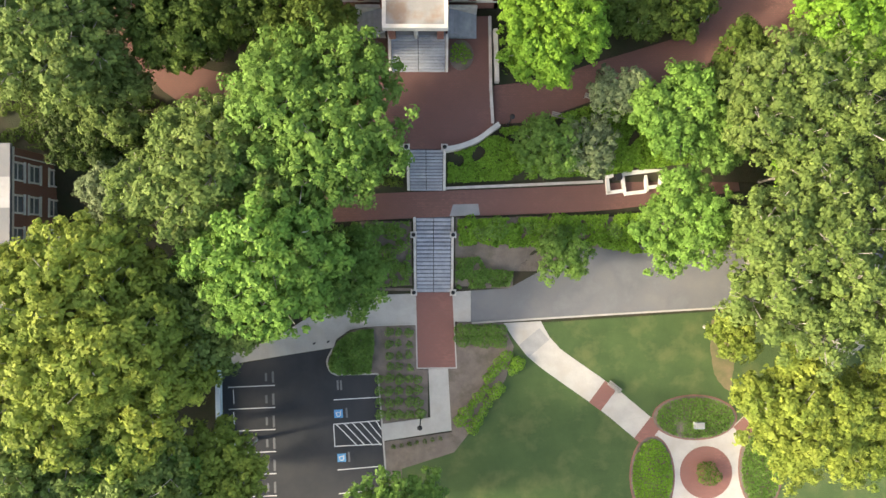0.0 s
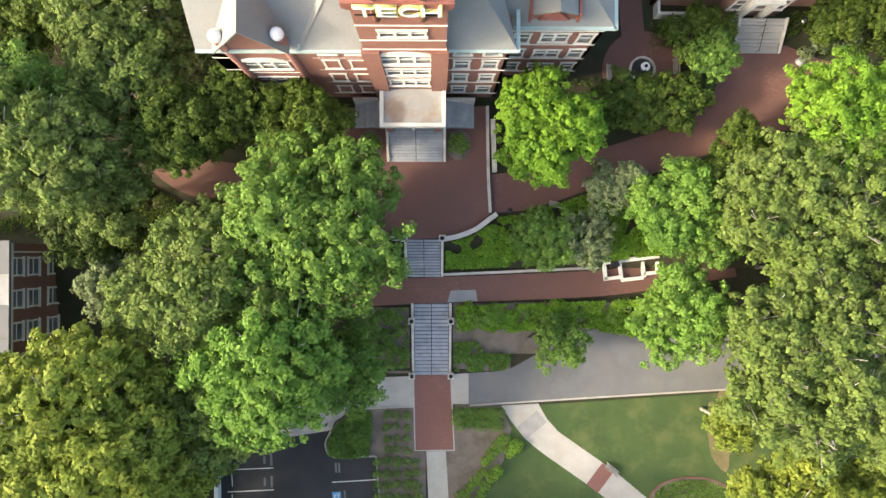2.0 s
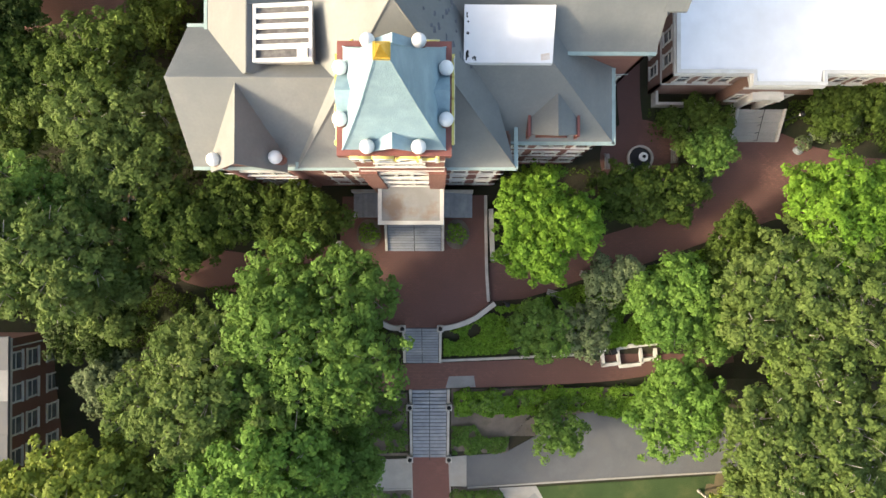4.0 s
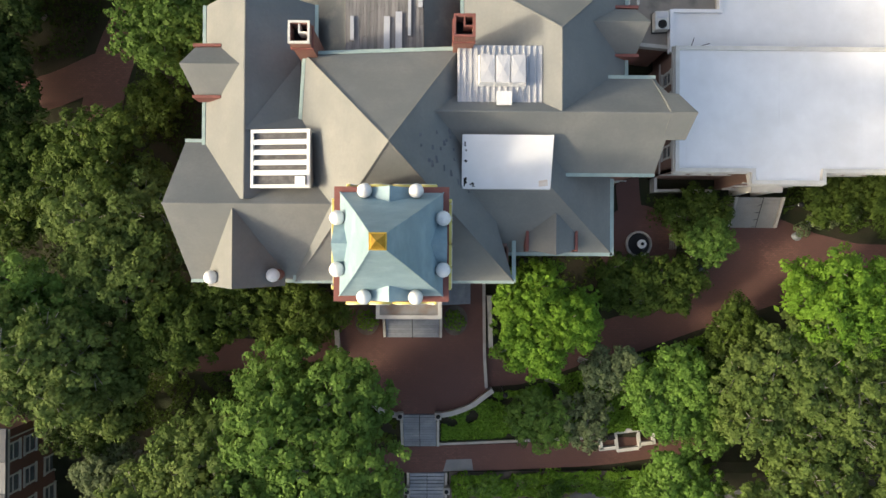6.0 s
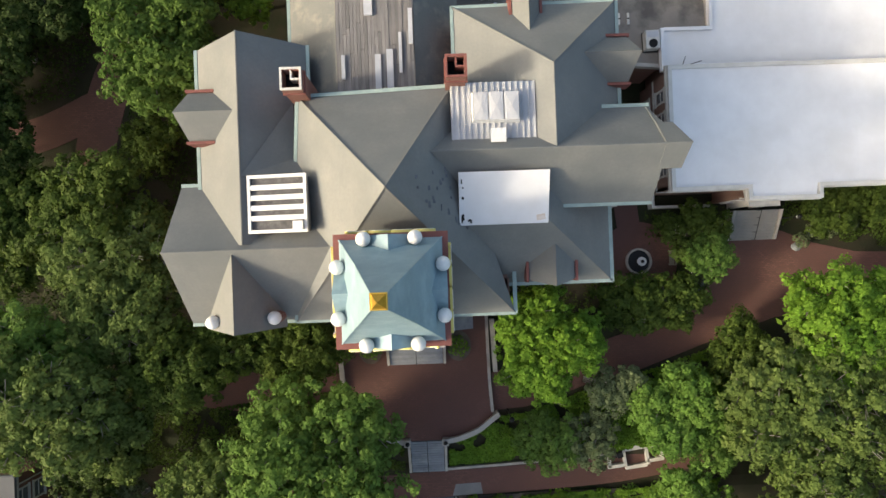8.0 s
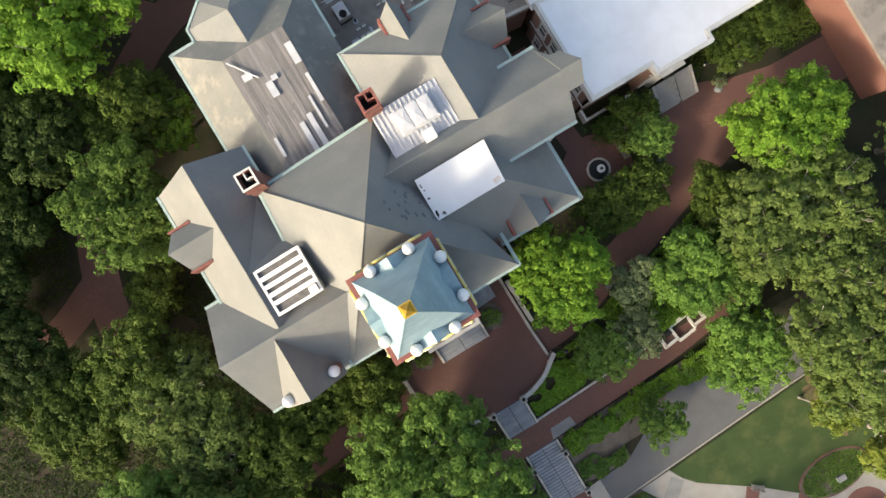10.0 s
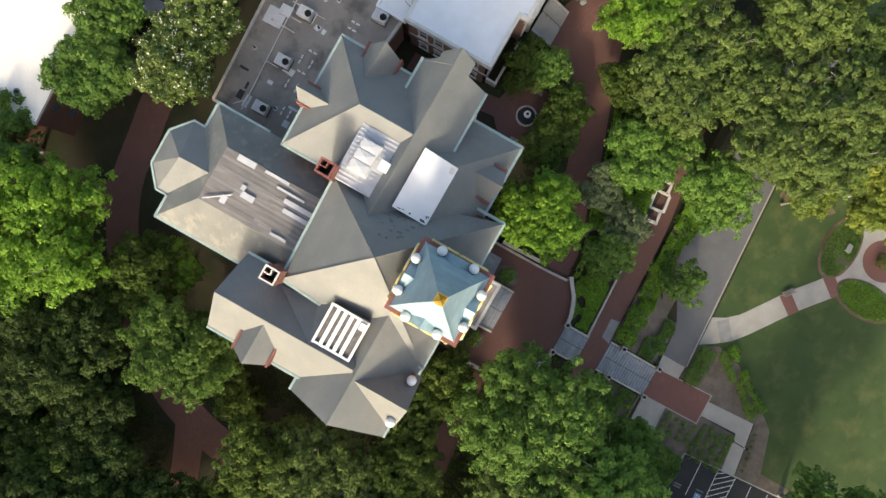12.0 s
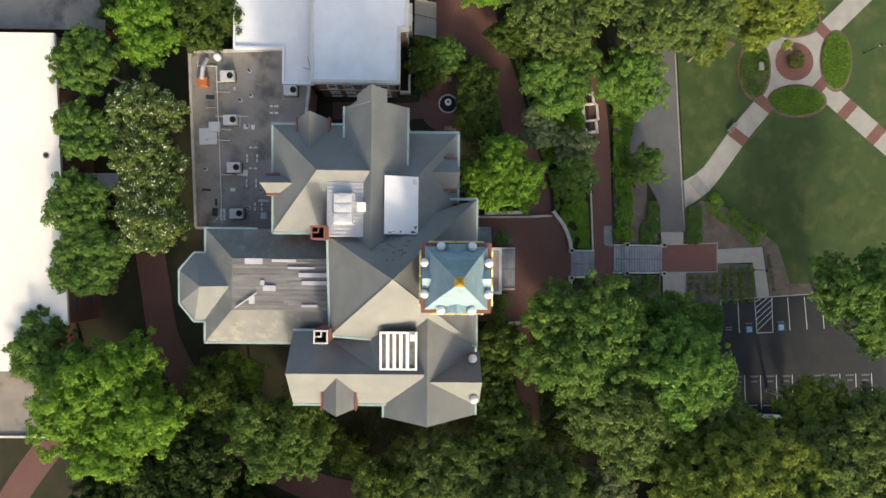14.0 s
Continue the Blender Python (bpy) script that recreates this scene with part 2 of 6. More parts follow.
class B:
    """Collects vertices and faces of one part."""

    def __init__(self):
        self.v, self.f = [], []

    def add(self, verts, faces):
        o = len(self.v)
        self.v += [tuple(p) for p in verts]
        self.f += [tuple(i + o for i in q) for q in faces]
        return self

    def box(self, x0, y0, z0, x1, y1, z1):
        vs = [(x0, y0, z0), (x1, y0, z0), (x1, y1, z0), (x0, y1, z0), (x0, y0, z1), (x1, y0, z1), (x1, y1, z1), (x0, y1, z1)]
        return self.add(vs, [(3, 2, 1, 0), (4, 5, 6, 7), (0, 1, 5, 4), (1, 2, 6, 5), (2, 3, 7, 6), (3, 0, 4, 7)])

    def obox(self, cx, cy, z0, lx, ly, lz, yaw=0.0):
        c, s = math.cos(radians(yaw)), math.sin(radians(yaw))
        b = B().box(-lx / 2, -ly / 2, z0, lx / 2, ly / 2, z0 + lz)
        return self.add([(cx + c * x - s * y, cy + s * x + c * y, z) for x, y, z in b.v], b.f)

    def prism(self, poly, z0, z1):
        """poly anticlockwise from above; z0, z1 numbers or functions of x, y."""
        n = len(poly)
        lo = [(x, y, z0(x, y) if callable(z0) else z0) for x, y in poly]
        hi = [(x, y, z1(x, y) if callable(z1) else z1) for x, y in poly]
        faces = [tuple(range(n - 1, -1, -1)), tuple(range(n, 2 * n))]
        faces += [(i, (i + 1) % n, n + (i + 1) % n, n + i) for i in range(n)]
        return self.add(lo + hi, faces)

    def cyl(self, cx, cy, z0, z1, r0, r1=None, n=16, caps=True):
        r1 = r0 if r1 is None else r1
        ring = [(math.cos(2 * math.pi * i / n), math.sin(2 * math.pi * i / n)) for i in range(n)]
        vs = [(cx + r0 * c, cy + r0 * s, z0) for c, s in ring] + [(cx + r1 * c, cy + r1 * s, z1) for c, s in ring]
        fs = [(i, (i + 1) % n, n + (i + 1) % n, n + i) for i in range(n)]
        if caps:
            fs += [tuple(range(n - 1, -1, -1)), tuple(range(n, 2 * n))]
        return self.add(vs, fs)

    def tube(self, a, b, r0, r1, n=7):
        a, b = Vector(a), Vector(b)
        d = (b - a).normalized()
        u = d.orthogonal().normalized()
        w = d.cross(u)
        vs = [a + r0 * (math.cos(2 * math.pi * i / n) * u + math.sin(2 * math.pi * i / n) * w) for i in range(n)]
        vs += [b + r1 * (math.cos(2 * math.pi * i / n) * u + math.sin(2 * math.pi * i / n) * w) for i in range(n)]
        return self.add(vs, [(i, (i + 1) % n, n + (i + 1) % n, n + i) for i in range(n)] + [tuple(range(n - 1, -1, -1)), tuple(range(n, 2 * n))])

    def ball(self, cx, cy, cz, r, n=18, m=10, sz=1.0):
        vs = [(cx, cy, cz - r * sz)]
        for j in range(1, m):
            p = math.pi * j / m
            vs += [(cx + r * math.sin(p) * math.cos(2 * math.pi * i / n), cy + r * math.sin(p) * math.sin(2 * math.pi * i / n), cz - r * sz * math.cos(p)) for i in range(n)]
        vs.append((cx, cy, cz + r * sz))
        fs = [(0, 1 + (i + 1) % n, 1 + i) for i in range(n)]
        for j in range(m - 2):
            fs += [(1 + j * n + i, 1 + j * n + (i + 1) % n, 1 + (j + 1) * n + (i + 1) % n, 1 + (j + 1) * n + i) for i in range(n)]
        k = 1 + (m - 2) * n
        fs += [(k + i, k + (i + 1) % n, len(vs) - 1) for i in range(n)]
        return self.add(vs, fs)

    def ring(self, cx, cy, z0, z1, r0, r1, n=40, a0=0.0, a1=360.0):
        full = a1 - a0 >= 360
        k = n if full else n + 1
        an = [radians(a0 + (a1 - a0) * i / n) for i in range(k)]
        vs = []
        for r, z in ((r0, z0), (r1, z0), (r1, z1), (r0, z1)):
            vs += [(cx + r * math.cos(a), cy + r * math.sin(a), z) for a in an]
        fs = []
        for i in range(n):
            j = (i + 1) % k
            for q in range(4):
                w = (q + 1) % 4
                fs.append((q * k + i, q * k + j, w * k + j, w * k + i))
        if not full:
            fs += [(0, k, 2 * k, 3 * k), (3 * k + n, 2 * k + n, k + n, n)]
        return self.add(vs, fs)

    def mesh(self, name, material, smooth=False):
        me = bpy.data.meshes.new(name)
        me.from_pydata(self.v, [], self.f)
        bm = bmesh.new()
        bm.from_mesh(me)
        bmesh.ops.recalc_face_normals(bm, faces=bm.faces)
        bm.to_mesh(me)
        bm.free()
        me.materials.append(material)
        if smooth:
            me.polygons.foreach_set("use_smooth", [True] * len(me.polygons))
        return me


def part(name, b, material, parent=None, label="", smooth=False):
    ob = new(name, b.mesh(name, material, smooth))
    ob.parent = parent
    if label:
        ob["label"] = label
    return ob


def thing(name, x, y, z, label, category, group="", kind=""):
    ob = new(name)
    ob.location = (x, y, z)
    ob.empty_display_size = 0.3
    return tagged(ob, label, category, group, kind)


def child(ob, parent):
    """Parents a part that is built in world metres to an Empty that stands away from the origin."""
    ob.parent = parent
    ob.matrix_parent_inverse = Matrix.Translation(parent.location).inverted()
    return ob


def ribbon(points, width):
    """A band of that width along a line, rounded by Catmull-Rom, as an anticlockwise outline."""
    pts = [Vector(p) for p in points]
    pts = [2 * pts[0] - pts[1]] + pts + [2 * pts[-1] - pts[-2]]
    line = []
    for i in range(1, len(pts) - 2):
        for k in range(6):
            t = k / 6
            p0, p1, p2, p3 = pts[i - 1:i + 3]
            line.append(0.5 * (2 * p1 + (p2 - p0) * t + (2 * p0 - 5 * p1 + 4 * p2 - p3) * t * t + (3 * p1 - p0 - 3 * p2 + p3) * t ** 3))
    line.append(pts[-2])
    lft, rgt = [], []
    for i, p in enumerate(line):
        d = (line[min(i + 1, len(line) - 1)] - line[max(i - 1, 0)]).normalized()
        nrm = Vector((-d.y, d.x)) * (width / 2)
        lft.append(p + nrm)
        rgt.append(p - nrm)
    return rgt, lft


def band(b, points, width, z, thick=0.12):
    """Adds a band as a strip of quads with sides; z a number or a function."""
    zz = z if callable(z) else (lambda x, y: z)
    r, l = ribbon(points, width)
    n = len(r)
    vs = [(p.x, p.y, zz(p.x, p.y)) for p in r] + [(p.x, p.y, zz(p.x, p.y)) for p in l]
    vs += [(x, y, h - thick) for x, y, h in vs]
    fs = []
    for i in range(n - 1):
        fs += [(i, i + 1, n + i + 1, n + i), (2 * n + i, 2 * n + i + 1, i + 1, i), (n + i, n + i + 1, 3 * n + i + 1, 3 * n + i)]
    fs += [(0, n, 3 * n, 2 * n), (n - 1, 2 * n - 1 + 2 * n - 2 * n, 4 * n - 1, 3 * n - 1)]
    return b.add(vs, fs)


def smoothstep(a, b, x):
    t = min(1.0, max(0.0, (x - a) / (b - a)))
    return t * t * (3 - 2 * t)


TERRACE, PLAZA, CAMPUS = 2.9, 5.5, 4.8


def land(x, y):
    """Height of the ground: lawn level to the south, a terrace, the campus level to the north."""
    foot = -4.2 + 5.4 * smoothstep(6, 15, x)
    h = TERRACE * min(1.0, max(0.0, (y - foot) / (4.7 - foot))) + (CAMPUS - TERRACE) * smoothstep(8.0, 11.8, y)
    w = smoothstep(-52, -18, x)
    low = -1.0 + 5.8 * smoothstep(-25, 30, y)
    return h * w + low * (1 - w) if y > -30 else h


def setting(name, b, material, label, category):
    return tagged(part(name, b, material), label, category, kind="structure")


# ---- ground and paving ----
g = B()
xs = sorted(set([-900, -500, -300, -200, -140, -110] + list(np.arange(-90, 91, 2.0)) + [110, 140, 200, 300, 500, 900]))
ys = sorted(set([-900, -500, -300, -200, -140, -110] + list(np.arange(-80, 131, 1.5)) + [150, 200, 300, 500, 900]))
g.v = [(float(x), float(y), land(x, y) - 0.06) for y in ys for x in xs]
nx = len(xs)
g.f = [(j * nx + i, j * nx + i + 1, (j + 1) * nx + i + 1, (j + 1) * nx + i) for j in range(len(ys) - 1) for i in range(nx - 1)]
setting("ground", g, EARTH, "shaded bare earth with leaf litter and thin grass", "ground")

lawn = B().prism([(7.0, -8.75), (12, -8.6), (36, -7.1), (70, -5.0), (110, -5), (110, -110), (-4.2, -110), (-4.2, -26.5), (2.2, -24.5), (5.0, -21), (8.6, -15.5), (9.6, -11.5)], -0.05, 0.0)
setting("lawn", lawn, LAWN, "mown green lawn with thin yellowed patches", "lawn")
patch = []
for i in range(36):
    a = 2 * math.pi * i / 36
    q = 1 + 0.35 * noise.noise((math.cos(a) * 1.4, math.sin(a) * 1.4, 3.0)) + 0.12 * noise.noise((math.cos(a) * 5, math.sin(a) * 5, 9.0))
    patch.append((35.6 + 1.7 * q * math.cos(a), -11.4 + 4.6 * q * math.sin(a)))
setting("lawn_bare_patch", B().prism(patch, -0.04, 0.012), mat("bare_soil", (0.17, 0.125, 0.075), (0.10, 0.10, 0.045), 0.5, 0.95, 0.6, fine=7, stain=(0.05, 0.075, 0.025), stain_scale=0.45), "bare sandy patch in the lawn under a tree", "bare soil")
setting("road", B().prism([(4.3, -8.45), (12, -8.0), (36, -6.6), (80, -4.2), (80, 2.4), (36, 1.0), (24, 1.1), (18, 0.6), (14.5, -1.2), (12.1, -2.6), (9, -4.3), (4.3, -4.6)], -0.1, 0.03), ROADTOP,
        "worn grey asphalt service road beside the lawn", "road")
setting("kerb", band(B(), [(4.4, -8.58), (12, -8.12), (24, -7.4), (36, -6.72), (80, -4.3)], 0.22, 0.10, 0.2), CONCRETE, "pale concrete kerb between road and lawn", "kerb")
setting("pavement", B().prism([(2.05, -8.4), (4.28, -8.45), (4.28, -4.6), (2.05, -4.75)], -0.1, 0.034), CONCRETE, "pale concrete crossing slab beside the brick walk", "pavement")
drive = [(-2.55, -4.95), (-7, -5.1), (-11, -5.9), (-16, -8.0), (-20, -10.6), (-26, -12.4), (-26.3, -13.8), (-19, -12.6), (-12.65, -11.6), (-12.3, -10.6), (-10.6, -9.4), (-8, -8.95), (-2.4, -8.7)]
setting("driveway", B().prism(drive, -0.1, 0.03), CONCRETE, "pale concrete drive leading to the car park", "driveway")
lot = [(-26.4, -14.0), (-19, -12.62), (-12.68, -11.64), (-13.35, -13.4), (-12.9, -14.6), (-12.0, -14.95), (-7.23, -14.85), (-6.4, -25.5), (-5.6, -36), (-6, -48), (-29, -48), (-26.6, -26)]
lot_ob = setting("car_park", B().prism(lot[::-1], -0.1, 0.028), ASPHALT, "dark asphalt car park with painted bays", "car park")
setting("kerb", band(B(), [(-12.75, -11.7), (-13.4, -13.2), (-13.0, -14.5), (-12.0, -15.0)], 0.2, 0.13, 0.2), CONCRETE, "pale concrete kerb round a planted bed", "kerb")
setting("kerb", band(B(), [(-12.0, -14.9), (-7.2, -14.8)], 0.2, 0.13, 0.2), CONCRETE, "pale concrete kerb at the head of a bay", "kerb")
setting("kerb", band(B(), [(-7.15, -14.8), (-6.3, -25.5), (-5.5, -36)], 0.2, 0.13, 0.2), CONCRETE, "pale concrete kerb along the parking bays", "kerb")
setting("kerb", band(B(), [(-12.7, -11.5), (-12.2, -10.4), (-10.6, -9.3), (-8, -8.9), (-2.4, -8.7)], 0.2, 0.13, 0.2), CONCRETE, "pale concrete kerb round a planted bed", "kerb")
setting("bed", B().prism([(-12.6, -11.6), (-13.25, -13.2), (-12.9, -14.4), (-12, -14.9), (-7.3, -14.75), (-6.6, -20.9), (-1.0, -20.2), (-1.0, -14.3), (-2.4, -14.3), (-2.5, -8.8), (-8, -9.0), (-10.6, -9.5), (-12.1, -10.6)], -0.08, 0.05), MULCH,
        "brown mulched planting bed with rows of young shrubs", "planting bed")
setting("bed", B().prism([(2.55, -8.5), (8.2, -8.6), (9.6, -11.5), (8.6, -15.5), (5.0, -21), (2.2, -24.5), (1.9, -21.9), (1.5, -14.2), (2.5, -14.1)][::-1], -0.08, 0.05), MULCH, "brown mulched bed between walk and lawn", "planting bed")
setting("bed", B().prism([(-6.5, -23.2), (1.9, -22.0), (2.2, -24.5), (-4.2, -26.5), (-4.3, -40), (-5.6, -36), (-6.3, -25.5)][::-1], -0.08, 0.045), MULCH, "brown mulched bed at the car park edge", "planting bed")
setting("walk", B().prism([(-2.5, -4.8), (-2.29, -14.1), (2.45, -14.05), (2.03, -4.8)], -0.1, 0.06), PAVING_RED, "red brick walk laid at the foot of the steps", "brick walk")
for pts in ([(-2.55, -4.9), (-2.34, -14.15)], [(2.08, -4.9), (2.5, -14.1)], [(-2.4, -14.15), (2.55, -14.1)]):
    setting("walk_edge", band(B(), pts, 0.16, 0.075, 0.15), CONCRETE, "pale concrete edging of the brick walk", "edging")
setting("walk", B().prism([(-0.96, -14.25), (-0.7, -20.2), (-6.67, -20.98), (-6.6, -23.1), (1.9, -21.8), (1.47, -14.22)], -0.1, 0.055), CONCRETE, "pale concrete path from walk to car park", "path")
CX, CY = 33.4, -27.1
paths = {"lower": [(12.4, -11.5), (14.2, -13.0), (17.0, -15.0), (21.5, -18.2), (26, -21.9), (30, -24.8)], "east": [(36.6, -23.8), (46, -15.2), (60, -4)],
         "south": [(30.3, -30.4), (20, -42.5), (10, -54)], "far": [(36.6, -30.4), (48, -42), (60, -54)]}
for pts in paths.values():
    setting("path", band(B(), pts, 3.3, 0.035, 0.1), CONCRETE, "pale concrete path across the lawn", "path")
setting("path", B().cyl(CX, CY, -0.1, 0.04, 6.3, n=48), CONCRETE, "pale concrete round where the lawn paths meet", "path")
setting("path_disc", B().cyl(CX, CY, 0.0, 0.06, 3.25, n=40), PAVING_RED, "red brick disc with a shrub in its middle", "brick disc")
setting("path", B().prism([(8.3, -8.62), (9.6, -10.6), (11.3, -12.75), (12.6, -13.6), (15.2, -11.6), (14.0, -10.3), (12.95, -8.38)], -0.1, 0.037), CONCRETE, "pale concrete path mouth at the road", "path")
for cx, cy, yaw in ((12.1, -11.0, -50), ):
    setting("path_inlay", B().obox(cx, cy, 0.0, 1.9, 3.3, 0.045, yaw), CONC_GREY, "grey concrete strip set in the path", "path inlay")
for cx, cy, yaw in ((20.6, -17.6, -37), (26.2, -22.1, -38), (38.6, -22.1, 43), (29.3, -31.5, 49), (25.3, -36.2, 49), (21.2, -41.1, 49), (38.4, -32.3, -45)):
    setting("path_inlay", B().obox(cx, cy, 0.0, 1.8, 3.3, 0.05, yaw), PAVING_RED, "red brick strip set in the concrete path", "path inlay")
for cx, cy, lx, ly, lab in ((32.0, -20.3, 5.6, 2.9, 0), (26.7, -27.6, 2.9, 5.4, 0), (40.2, -26.6, 2.9, 5.4, 0), (33.6, -34.2, 5.6, 2.9, 0)):
    outer, inner = [], []
    for i in range(28):
        a = 2 * math.pi * i / 28
        outer.append((cx + (lx * 0.92 + 0.16) * math.cos(a), cy + (ly * 0.92 + 0.16) * math.sin(a)))
        inner.append((cx + lx * 0.92 * math.cos(a), cy + ly * 0.92 * math.sin(a)))
    setting("bed_edge", B().prism(outer, -0.05, 0.048), PAVING_RED, "red brick edging round a leafy bed", "edging")
    setting("bed", B().prism(inner, -0.05, 0.06), MULCH, "oval planting bed among the paths", "planting bed")

# soil banks beside the steps


def bank(x0, x1, y0, y1):
    gx, gy = np.linspace(x0, x1, 16), np.linspace(y0, y1, 16)
    b = B()
    b.v = [(float(x), float(y), land(x, y) + 0.02) for y in gy for x in gx]
    b.f = [(j * 16 + i, j * 16 + i + 1, (j + 1) * 16 + i + 1, (j + 1) * 16 + i) for j in range(15) for i in range(15)]
    setting("bank", b, MULCH, "brown soil bank beside the steps", "soil bank")


bank(2.3, 9.5, -4.3, 4.3)
bank(9.5, 22.0, -2.2, 4.4)
bank(-9.0, -2.95, -4.6, 3.8)

# terrace walk, plaza, lanes
setting("terrace_walk", band(B(), [(-30, 4.2), (-16, 5.0), (-8, 5.5), (0, 5.85), (10, 6.2), (20, 6.7), (27, 7.6), (36, 9.0)], 3.1, TERRACE + 0.03, 0.3), PAVING, "red brick terrace walk between two flights of steps", "brick walk")
setting("terrace_wall", band(B(), [(1.0, 7.72), (10, 8.1), (19.8, 8.55)], 0.3, TERRACE + 0.35, 0.6), WALLSTONE, "low pale stone wall along the terrace walk", "low wall")
setting("terrace_patch", B().prism([(1.6, 4.4), (5.2, 4.55), (5.0, 5.9), (2.0, 5.8)], TERRACE - 0.1, TERRACE + 0.045), CONC_GREY, "worn sandy patch on the terrace walk", "worn patch")
plaza = [(-3.4, 11.9), (0.85, 11.95), (2.6, 12.3), (4.6, 13.1), (6.2, 14.2), (6.5, 14.7), (6.35, 16.4), (6.2, 19.6), (6.1, 27.2), (-10.3, 27.0), (-10.6, 21.7), (-10.3, 18.5), (-8.6, 15.0), (-5.4, 12.4)]
setting("plaza", B().prism(plaza, 3.0, PLAZA), PAVING, "red brick forecourt before the entrance steps", "forecourt")
setting("plaza_wall", band(B(), [(1.0, 11.85), (2.8, 12.2), (4.8, 13.0), (6.3, 14.1), (7.2, 14.75)], 0.55, PLAZA + 0.55, 2.6), WALLSTONE, "curved pale stone wall of the forecourt", "curved wall")
setting("plaza_wall", band(B(), [(-3.5, 11.85), (-5.4, 12.3), (-8.6, 14.8), (-9.9, 16.6)], 0.55, PLAZA + 0.55, 2.6), WALLSTONE, "curved pale stone wall of the forecourt", "curved wall")
setting("plaza_edge", band(B(), [(6.5, 14.9), (6.4, 16.4), (6.25, 19.6), (6.15, 27.2)], 0.35, PLAZA + 0.05, 0.5), WALLSTONE, "pale stone edging of the forecourt", "edging")
setting("plaza_parapet", band(B(), [(6.95, 19.6), (6.75, 25.6)], 0.5, PLAZA + 0.5, 1.0), WALLSTONE, "straight low pale stone wall beside the forecourt", "low wall")
setting("plaza_parapet", band(B(), [(-10.5, 18.3), (-10.7, 21.9)], 0.5, PLAZA + 0.5, 1.0), WALLSTONE, "straight low pale stone wall beside the forecourt", "low wall")
lane = [(6.6, 14.9), (10.5, 15.2), (14, 16.2), (19, 18.0), (24, 19.0), (31, 21.5), (40, 24.5), (60, 25.5), (90, 24), (90, 29), (60, 31.5), (50, 31.8), (45, 33), (41, 34.6), (35, 34.2), (33.6, 31), (31.5, 27.2), (27.5, 24.9), (19, 22.3), (12, 20.0), (6.6, 19.4)]
setting("lane", B().prism(lane, CAMPUS - 0.3, CAMPUS + 0.03), PAVING, "red brick campus lane", "brick lane")
setting("lane", band(B(), [(23.0, 50), (22.9, 40), (23.3, 35)], 2.7, CAMPUS + 0.04, 0.3), PAVING, "red brick path to the fountain court", "brick path")
setting("fountain_court", B().cyl(24.2, 31.6, CAMPUS - 0.3, CAMPUS + 0.05, 4.6, n=40), PAVING, "round red brick court about a small fountain", "brick court")
setting("lane", band(B(), [(-9.9, 19.5), (-16, 18.3), (-22, 18.2), (-30, 20.5), (-36, 30), (-38.5, 42), (-37, 52), (-33, 60), (-24, 70), (-14, 76), (-4, 78), (6, 80), (12, 84)], 4.6, lambda x, y: land(x, y) + 0.04, 0.3), PAVING, "shaded red brick lane round the back", "brick lane")
setting("lane", band(B(), [(-14, 76.3), (-24, 86), (-32, 95), (-48, 103), (-80, 105)], 4.4, lambda x, y: land(x, y) + 0.05, 0.3), PAVING, "red brick lane behind the trees", "brick lane")
setting("lane", band(B(), [(-37, 52), (-48, 48), (-70, 47)], 4.0, lambda x, y: land(x, y) + 0.045, 0.3), PAVING, "red brick lane under the trees", "brick lane")

# ---- building kit ----
WINDOW_MESH = {}


def window(parent, x, y, z, yaw, w, h, panes=1, arch=False):
    """A framed window with sill and panes, facing its local -y; x, y, z the middle of its foot."""
    key = (round(w, 2), round(h, 2), panes, arch)
    if key not in WINDOW_MESH:
        fr = B()
        t = 0.19
        fr.box(-w / 2 - t, -0.06, 0, -w / 2, 0.10, h).box(w / 2, -0.06, 0, w / 2 + t, 0.10, h)
        fr.box(-w / 2 - t - 0.08, -0.09, h, w / 2 + t + 0.08, 0.10, h + 0.24)
        fr.box(-w / 2, 0.02, h * 0.5 - 0.045, w / 2, 0.10, h * 0.5 + 0.045)
        step = w / panes
        for i in range(1, panes):
            fr.box(-w / 2 + i * step - 0.13, -0.03, 0, -w / 2 + i * step + 0.13, 0.10, h)
        if arch:
            fr.add([(-w / 2 - t, -0.07, h + 0.24), (w / 2 + t, -0.07, h + 0.24)] + [(math.cos(a) * (w / 2 + t), -0.07, h + 0.24 + math.sin(a) * 0.75) for a in (0.5, 1.0, 1.57, 2.14, 2.64)]
                   + [(-w / 2 - t, 0.1, h + 0.24), (w / 2 + t, 0.1, h + 0.24)] + [(math.cos(a) * (w / 2 + t), 0.1, h + 0.24 + math.sin(a) * 0.75) for a in (0.5, 1.0, 1.57, 2.14, 2.64)],
                   [(0, 1, 2, 3, 4, 5, 6), (13, 12, 11, 10, 9, 8, 7)] + [(i, (i + 1) % 7, 7 + (i + 1) % 7, 7 + i) for i in range(7)])
        pane = B().box(-step / 2 + 0.02, 0.11, 0.03, step / 2 - 0.02, 0.14, h - 0.01)
        sill = B().box(-w / 2 - t - 0.1, -0.16, -0.16, w / 2 + t + 0.1, 0.10, 0.0)
        WINDOW_MESH[key] = (fr.mesh("window", TRIM), pane.mesh("pane", GLASS), sill.mesh("sill", TRIM), step)
    fr, pane, sill, step = WINDOW_MESH[key]
    ob = new("window", fr)
    ob.parent = parent
    ob.matrix_basis = pose(x, y, z, 0, 0, yaw)
    for i in range(panes):
        p = new("pane", pane)
        p.parent = ob
        p.location = (-w / 2 + (i + 0.5) * step, 0, 0)
    s = new("sill", sill)
    s.parent = ob
    return ob


